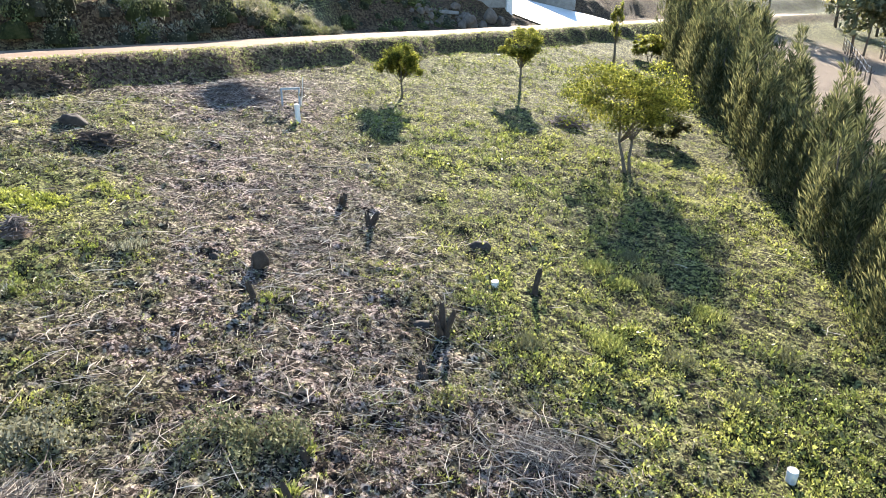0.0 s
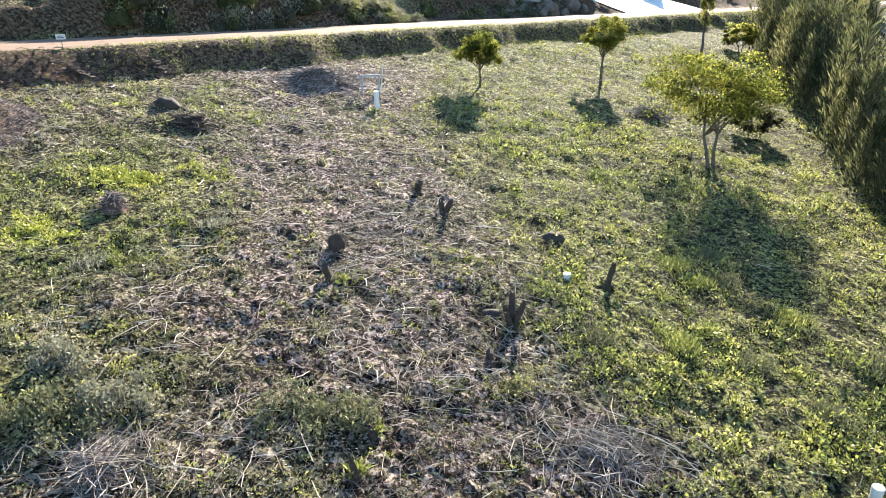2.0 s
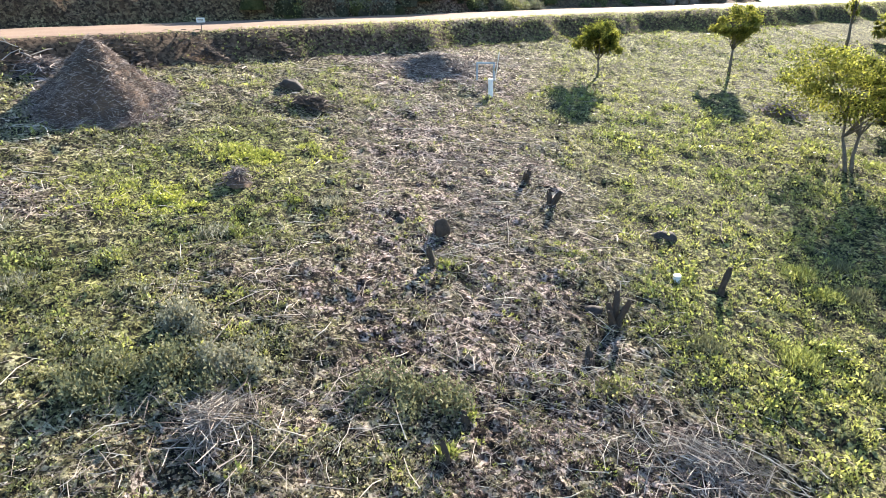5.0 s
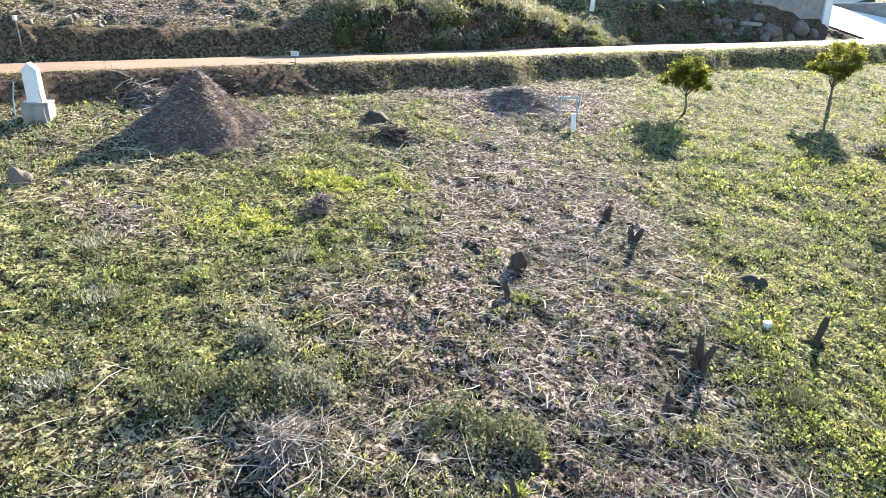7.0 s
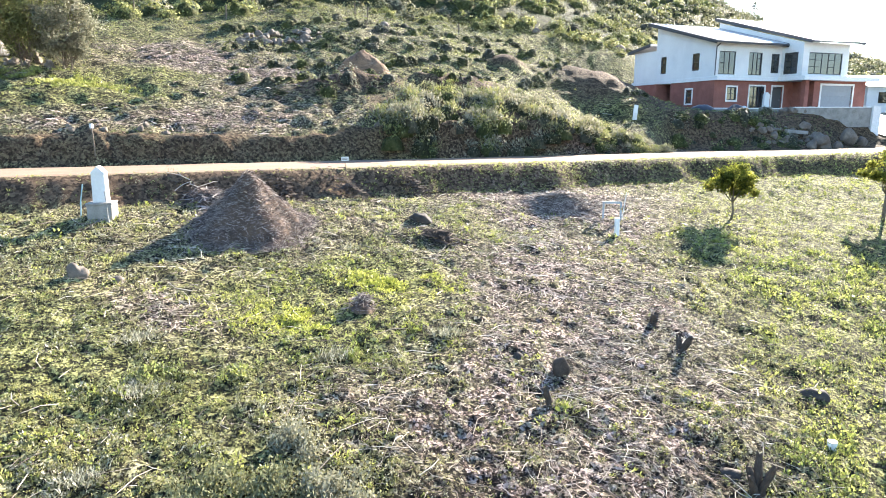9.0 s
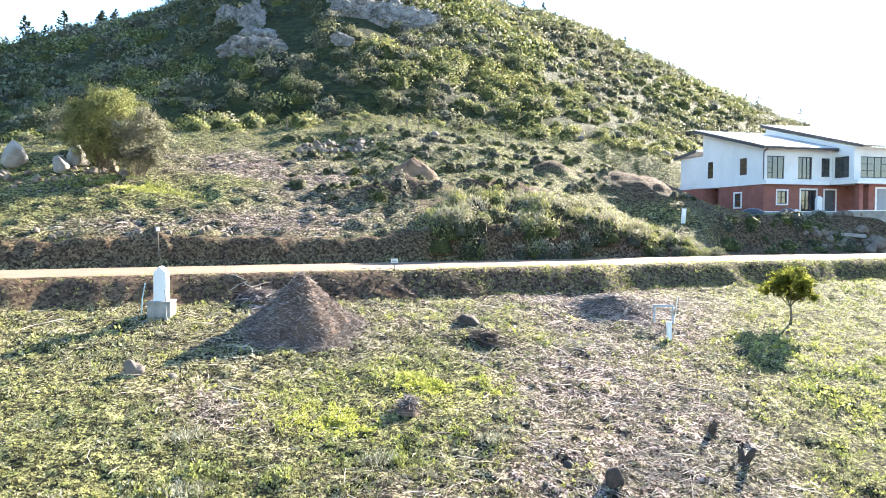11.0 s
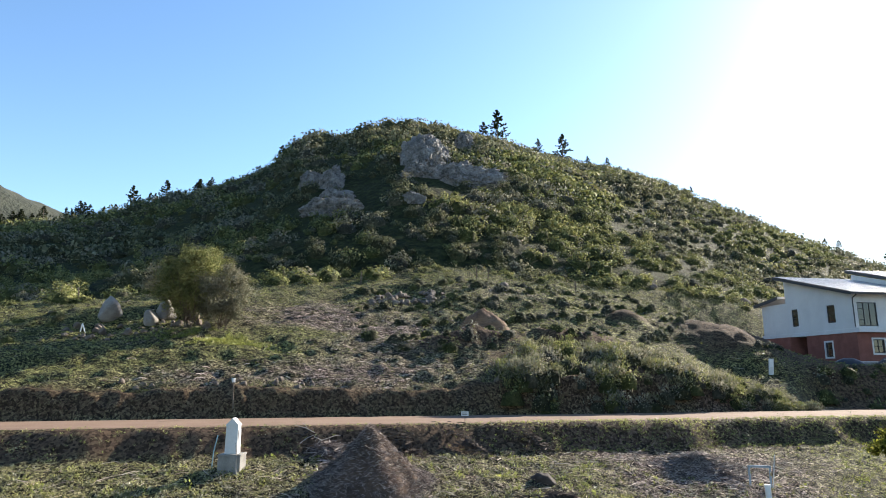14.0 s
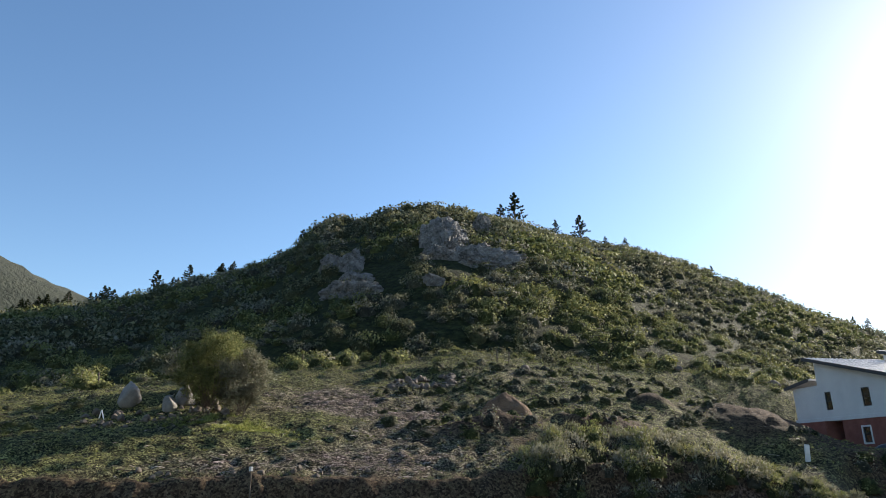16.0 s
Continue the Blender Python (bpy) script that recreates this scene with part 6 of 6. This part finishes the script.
def driveway():
    us, ws = np.linspace(29.2, 38.75, 24), np.linspace(0, 1, 16)
    U, W = np.meshgrid(us, ws, indexing="ij")
    k = step(38, 29.5, U)
    v0, v1 = 45.6 + 0 * U, 52.6 + 4.5 * k
    V = v0 + (v1 - v0) * W
    X, Y = uv_point(U, V)
    Z = ROAD_Z + (7.55 - ROAD_Z) * np.clip((U - ROAD_B) / 8.6, 0, 1) + 0.09
    n, m = U.shape
    i, j = np.meshgrid(np.arange(n - 1), np.arange(m - 1), indexing="ij")
    top = np.stack([X, Y, Z], -1).reshape(-1, 3)
    F = np.stack([i * m + j, (i + 1) * m + j, (i + 1) * m + j + 1, i * m + j + 1], -1).reshape(-1, 4)[:, ::-1]
    pale = rough_mat("pale_driveway_concrete", (0.55, 0.53, 0.5), (0.68, 0.66, 0.62), 0.7, 0.7, 0.15, 0.005)
    lone("driveway", mesh_from("driveway", top, F, [pale]), None, Matrix.Identity(4), "pale concrete driveway climbing to the garage", "driveway", kind="structure")


driveway()


def yard_wall(u0, v0, u1, v1, z0, h, label, pillar=False):
    x0, y0 = uv_point(u0, v0)
    x1, y1 = uv_point(u1, v1)
    L = math.hypot(x1 - x0, y1 - y0)
    t = thing("garden_wall", pose(x0, y0, z0, 0, 0, math.degrees(math.atan2(y1 - y0, x1 - x0))), label, "wall")
    part("wall", Shape().box(0, -0.1, -0.9, L, 0.1, h, 0.01), M_CONCRETE, t)
    part("coping", Shape().box(-0.02, -0.13, h, L, 0.13, h + 0.06, 0.01), M_PLASTER, t)
    if pillar:
        part("pillar", Shape().box(L, -0.28, -1.6, L + 0.56, 0.28, h + 0.1, 0.01), M_PLASTER, t, "pale plastered end pillar")


yard_wall(34.4, 39.5, 32.6, 44.7, 7.4, 0.45, "low grey plastered garden wall above the cut bank", True)
yard_wall(38.6, 53.1, 32.5, 55.4, 7.1, 0.5, "low grey plastered wall along the driveway")
yard_wall(39.2, 36.0, 38.3, 46.0, 7.62, 0.25, "low grey wall along the front of the house")
x2, y2 = uv_point(36.3, 38.9)
kiosk("meter_kiosk", pose(x2, y2, lz(x2, y2) - 0.1, 0, 0, 25), 0.95, "white gabled meter kiosk in front of the house")


def tarp_heap(u, v, w, d, h, seed, label, mat):
    """A heap under creased sheeting."""
    x, y = uv_point(u, v)
    na, nk = 48, 16
    A, K = np.meshgrid(np.linspace(0, 2 * np.pi, na, endpoint=False), np.linspace(0, 1, nk))
    X, Y = np.cos(A) * K * w / 2, np.sin(A) * K * d / 2
    Z = 0.3 * h * (mnoise(X + seed, Y, 2.2, seed + 5) - 0.5) * (1 - K ** 2) + h * (1 - K ** 2) * (0.75 + 0.5 * (mnoise(X + seed, Y + 5, 1.1, seed))) + 0.22 * h * np.abs(mnoise(X, Y + seed, 4.0, seed + 2) - 0.5) * (1 - K) - 0.15 * K ** 4 + land(X + x, Y + y) - lz(x, y)
    i, j = np.meshgrid(np.arange(nk - 1), np.arange(na), indexing="ij")
    F = np.stack([i * na + j, (i + 1) * na + j, (i + 1) * na + (j + 1) % na, i * na + (j + 1) % na], -1).reshape(-1, 4)[:, ::-1]
    lone("rubble_heap" if mat is not M_ORANGE else "earth_mound", mesh_from("heap", np.stack([X, Y, Z], -1).reshape(-1, 3), F, [mat]), None, pose(x, y, lz(x, y)), label, "heap")


M_ORANGE = rough_mat("orange_brown_earth", (0.07, 0.042, 0.027), (0.2, 0.118, 0.066), 0.9, 0.95, 0.9, 0.08, 9.0)
M_TARP = plain_mat("black_plastic_sheet", (0.03, 0.032, 0.04), 0.28)
M_BAGS = plain_mat("pale_cement_bags", (0.5, 0.5, 0.49), 0.5, 0, 0.3)
tarp_heap(36.6, 33.6, 2.0, 1.2, 0.4, 1, "building rubble under grey-black plastic sheeting", M_TARP)
tarp_heap(36.6, 36.4, 1.7, 1.2, 0.5, 2, "building rubble under shiny black plastic sheeting", M_TARP)
tarp_heap(36.9, 37.5, 1.1, 0.9, 0.45, 3, "pale cement bags heaped beside black sheeting", M_BAGS)
tarp_heap(40.8, 10.5, 4.0, 2.8, 1.0, 7, "mound of orange-brown earth on the upper slope", M_ORANGE)

g = np.random.default_rng(555)
for i in range(34):
    u, v = 31.6 + 1.3 * g.random(), 34.0 + 5.2 * g.random()
    s = g.uniform(0.25, 0.55)
    x, y = uv_point(u, v)
    rock(x, y, s * 1.2, s, s * 0.8, 100 + i, "rough brown stone in a dry-stacked bank", M_STONE, "stone", "stones of the yard bank", g.uniform(0, 360), 0.08)
for i in range(30):
    u, v = 34.2 + 1.2 * g.random(), 38.5 + 4.5 * g.random()
    s = g.uniform(0.2, 0.5)
    x, y = uv_point(u, v)
    rock(x, y, s * 1.2, s, s * 0.8, 140 + i, "loose grey stone heaped before the house", M_STONE, "stone", "stones heaped before the house", g.uniform(0, 360), 0.05)
for i, (u, v, s) in enumerate(((30.9, 38.2, 1.1), (31.4, 41.2, 1.05), (31.3, 42.4, 0.75), (30.7, 39.4, 0.6), (30.8, 37.3, 0.6))):
    x, y = uv_point(u, v)
    rock(x, y, s * 1.1, s, s * 0.9, 180 + i, "large rounded brown boulder below the yard", M_STONE, "boulder", "boulders below the yard", 50 * i, 0.1)
x, y = uv_point(32.2, 37.4)
lone("concrete_lintel", Shape().box(-0.9, -0.15, 0, 0.9, 0.15, 0.22, 0.02), M_CONCRETE, pose(x, y, lz(x, y) + 0.3, 0, 4, 48), "loose concrete lintel lying on the stone bank", "lintel")

# ---- the upper slope ----
for i, (x, y, s, hh) in enumerate(((-41.87, 19.3, 1.6, 1.5), (-39.1, 20.5, 1.0, 0.95), (-39.3, 21.6, 1.2, 1.05), (-30.24, 47.2, 1.6, 1.2), (-25.1, 69.1, 1.8, 1.2), (-17.8, 76.6, 2.0, 1.4), (-17.86, 27.2, 0.6, 0.5))):
    s, hh = (s, hh) if i < 3 else (0.7 * s, 0.6 * hh)
    rock(x, y, s, s * 0.9, hh, 210 + i, "pale grey granite boulder on the upper slope", M_ROCK if i < 3 else M_STONE, "boulder", "boulders on the upper slope", 40 * i, 0.12)
for i in range(70):
    u, v = 40.0 + 3.5 * g.random(), -15.5 + 9.5 * g.random()
    s = 0.14 + 0.36 * g.random() ** 2
    x, y = uv_point(u, v)
    rock(x, y, s * 1.3, s, s * 0.8, 230 + i % 20, "broken pale stone in the rubble bank", M_STONE, "stone", "stones of the rubble bank", g.uniform(0, 360), 0.03)
for i in range(48):
    a, k = g.uniform(0, 6.28), math.sqrt(g.random())
    u, v = 52.6 + 2.0 * k * math.sin(a), 6.8 + 3.4 * k * math.cos(a)
    s = g.uniform(0.3, 0.75)
    x, y = uv_point(u, v)
    rock(x, y, s * 1.1, s, s * 0.65, 260 + i % 16, "grey stone in a heap cleared from the slope", M_STONE, "stone", "stone heap on the slope", g.uniform(0, 360), 0.05 - 0.3 * (1 - k))
for i in range(26):
    u, v = 31.4 + 0.7 * g.random(), -9 + 13 * g.random()
    s = g.uniform(0.12, 0.32)
    x, y = uv_point(u, v)
    rock(x, y, s * 1.3, s, s * 0.8, 280 + i % 8, "brown stone on the lip of the cut bank", M_STONE, "stone", "stones along the cut bank", g.uniform(0, 360), 0.05)


def fence_post(x, y, h, lean):
    lone("fence_post", Shape().tube([(0, 0, -0.1), (0, 0, h)], 0.06, 7), M_BARK, pose(x, y, lz(x, y), 0, lean, 0), "weathered grey wooden fence post", "fence post", "fence along the scrub")


for x, y, h, l in ((-50.1, 39.1, 1.3, 1), (-34.3, 49.0, 1.3, -2), (-33.6, 49.8, 1.1, 5), (-62.8, 26.0, 1.4, -16), (-44.0, 43.5, 1.2, 2), (-27.5, 55.5, 1.2, 1), (-20.5, 62.0, 1.2, 0)):
    fence_post(x, y, h, l)
x, y = -8.79, 43.0
t = thing("marker_box", pose(x, y, lz(x, y) - 0.03, 0, 4, 20), "white marker post box beside the track", "marker")
part("body", Shape().box(-0.13, -0.09, 0, 0.13, 0.09, 0.95, 0.02), M_WHITE, t)
part("door", Shape().box(-0.1, -0.105, 0.45, 0.1, -0.09, 0.85, 0.005), M_PVC, t)
x, y = -41.1, 17.4
t = thing("trestle", pose(x, y, lz(x, y) - 0.03, 0, 0, 30), "small white angled pipe trestle on the slope", "pipe")
part("leg", Shape().tube([(-0.16, 0, 0), (-0.04, 0, 0.6)], 0.035, 8), M_PVC, t)
part("leg", Shape().tube([(0.22, 0, 0.0), (-0.04, 0, 0.6)], 0.035, 8), M_PVC, t)


def crag_mat():
    k = Mat("weathered_granite_face", 0.9)
    n1, n2 = k.noise(0.45, 9.0, 0.72), k.noise(2.2, 7.0, 0.75)
    c = k.ramp(n1, [(0.42, (0.035, 0.033, 0.03)), (0.5, (0.19, 0.18, 0.167)), (0.62, (0.38, 0.365, 0.34))])
    k.colour(k.mix(0.5, c, k.ramp(n2, [(0.36, (0.05, 0.046, 0.04)), (0.6, (0.34, 0.325, 0.3))]))).bump(n2, 1.0, 0.8)
    return k.m


M_CRAG = crag_mat()


def crag(x, y, w, d, h, seed, tilt, lift, label):
    """A bare rock face: broken into steps and clefts, lying back against the hill."""
    bm = bmesh.new()
    bmesh.ops.create_icosphere(bm, subdivisions=5, radius=1.0)
    off = Vector((seed * 2.7, seed * 1.3, seed * 0.7))
    for v in bm.verts:
        p = v.co.copy()
        q = Vector((p.x * w, p.y * d, p.z * h)) * 0.16 + off
        k = 1 + 0.3 * noise.noise(q * 1.1) + 0.2 * noise.noise(q * 2.6) + 0.1 * noise.noise(q * 6.0)
        k += 0.12 * (abs(noise.noise(q * 1.9 + off)) < 0.08) * -1
        k += 0.07 * (math.floor(4 * noise.noise(q * 1.5 - off)) / 2)
        p = p * k
        # split off flat faces
        for j in range(12):
            f = Vector((math.sin(seed * 2.1 + j * 2.4), 1.3 * math.cos(seed * 1.7 + j * 1.9), 0.8 * math.sin(j * 1.3 + seed))).normalized()
            lim = 0.6 + 0.05 * ((j * 5 + seed) % 7) + 0.1 * noise.noise(q * 3.0 + f)
            if p.dot(f) > lim:
                p -= f * (p.dot(f) - lim) * 0.9
        p = p * (1.0 + 0.1 * noise.noise(q * 5.0) + 0.06 * noise.noise(q * 11.0) - 0.1 * (abs(noise.noise(Vector((q.x * 4, q.y * 4, q.z * 1.2)) + off)) < 0.1))
        v.co = Vector((p.x * w / 2, p.y * d / 2, p.z * h / 2)) * 1.25
    me = bpy.data.meshes.new("rock_outcrop")
    bm.to_mesh(me)
    bm.free()
    me.materials.append(M_CRAG)
    lone("rock_outcrop", me, None, pose(x, y, lz(x, y) + lift, -tilt, 0, 37), label, "rock outcrop", "outcrops on the hill")


for i, (x, y, w, d, hh, tl, up) in enumerate(OUTCROPS):
    crag(x, y, w, d, hh, 3 + i, tl, up, "bare grey granite face amid dense scrub")


def vineyard():
    """Bare trained vines on posts and wire in the field."""
    for r in range(4):
        x0, y0 = 29.5 + 3.0 * r, 46.0 - 1.2 * r
        for i in range(10):
            x, y = x0 + 0.9 * i * 1.1, y0 + 2.1 * i
            t = thing("vine", pose(x, y, lz(x, y), 0, 0, 37 * i), "bare dark pruned vine on a post", "vine", "vineyard rows")
            part("post", Shape().tube([(0, 0, 0), (0, 0, 1.3)], 0.04, 6), M_BARK, t)
            part("stem", Shape().tube([(0.08, 0, 0), (0.12, 0.05, 0.5), (0.05, 0, 0.8), (0.5, 0.3, 0.95)], [0.04, 0.035, 0.03, 0.012], 6), M_CHAR, t)
            part("arm", Shape().tube([(0.05, 0, 0.8), (-0.4, -0.25, 0.95)], [0.025, 0.01], 5), M_CHAR, t)
        x1, y1 = x0 + 0.9 * 9 * 1.1, y0 + 18.9
        for hgt in (0.8, 1.2):
            pts = [(x0 + (x1 - x0) * q / 12, y0 + (y1 - y0) * q / 12, lz(x0 + (x1 - x0) * q / 12, y0 + (y1 - y0) * q / 12) + hgt) for q in range(13)]
            lone("trellis_wire", Shape().tube(pts, 0.012, 4), M_ROOF, Matrix.Identity(4), "thin wire strung along the vine posts", "wire", "vineyard wires")


vineyard()


def far_hill():
    """A separate rounded hill far behind the ridge."""
    az, rr = np.radians(np.linspace(-125, -55, 90)), np.linspace(420, 1100, 40)
    A, R = np.meshgrid(az, rr)
    X, Y = R * np.sin(A), R * np.cos(A)
    across = 800 * (A + radians(86))
    Z = 250 * np.exp(-0.8 * ((R - 800) / 200) ** 2 - 0.8 * (across / 420) ** 2) * (0.97 + 0.06 * mnoise(X, Y, 0.02, 95)) + 6 * (mnoise(X, Y, 0.08, 96) - 0.5) - 13
    n, m = X.shape
    i, j = np.meshgrid(np.arange(n - 1), np.arange(m - 1), indexing="ij")
    F = np.stack([i * m + j, (i + 1) * m + j, (i + 1) * m + j + 1, i * m + j + 1], -1).reshape(-1, 4)[:, ::-1]
    mat = rough_mat("distant_scrub", (0.022, 0.028, 0.02), (0.055, 0.06, 0.042), 0.05, 0.95, 1.0, 2.0, 6.0)
    lone("far_hill", mesh_from("far_hill", np.stack([X, Y, Z], -1).reshape(-1, 3), F, [mat], True), None, Matrix.Identity(4), "distant scrub-covered rounded hill", "hill", kind="structure")


far_hill()


def neighbour():
    x, y = 8.5, 92.0
    t = thing("neighbour_house", pose(x, y, lz(x, y) - 0.2, 0, 0, 40), "far low house with a pale roof on the hillside", "house")
    part("wall", Shape().box(-4, -3, -1, 4, 3, 2.6), M_PLASTER, t)
    part("roof", Shape().prism([(-3.5, 2.6), (3.5, 2.6), (0, 4.0)], 0, -4.4, 4.4), M_ROOF, t)
    part("window", Shape().box(-2.5, -3.04, 0.8, -1, -2.98, 2), M_GLASS, t)
    part("window", Shape().box(1, -3.04, 0.8, 2.5, -2.98, 2), M_GLASS, t)


neighbour()
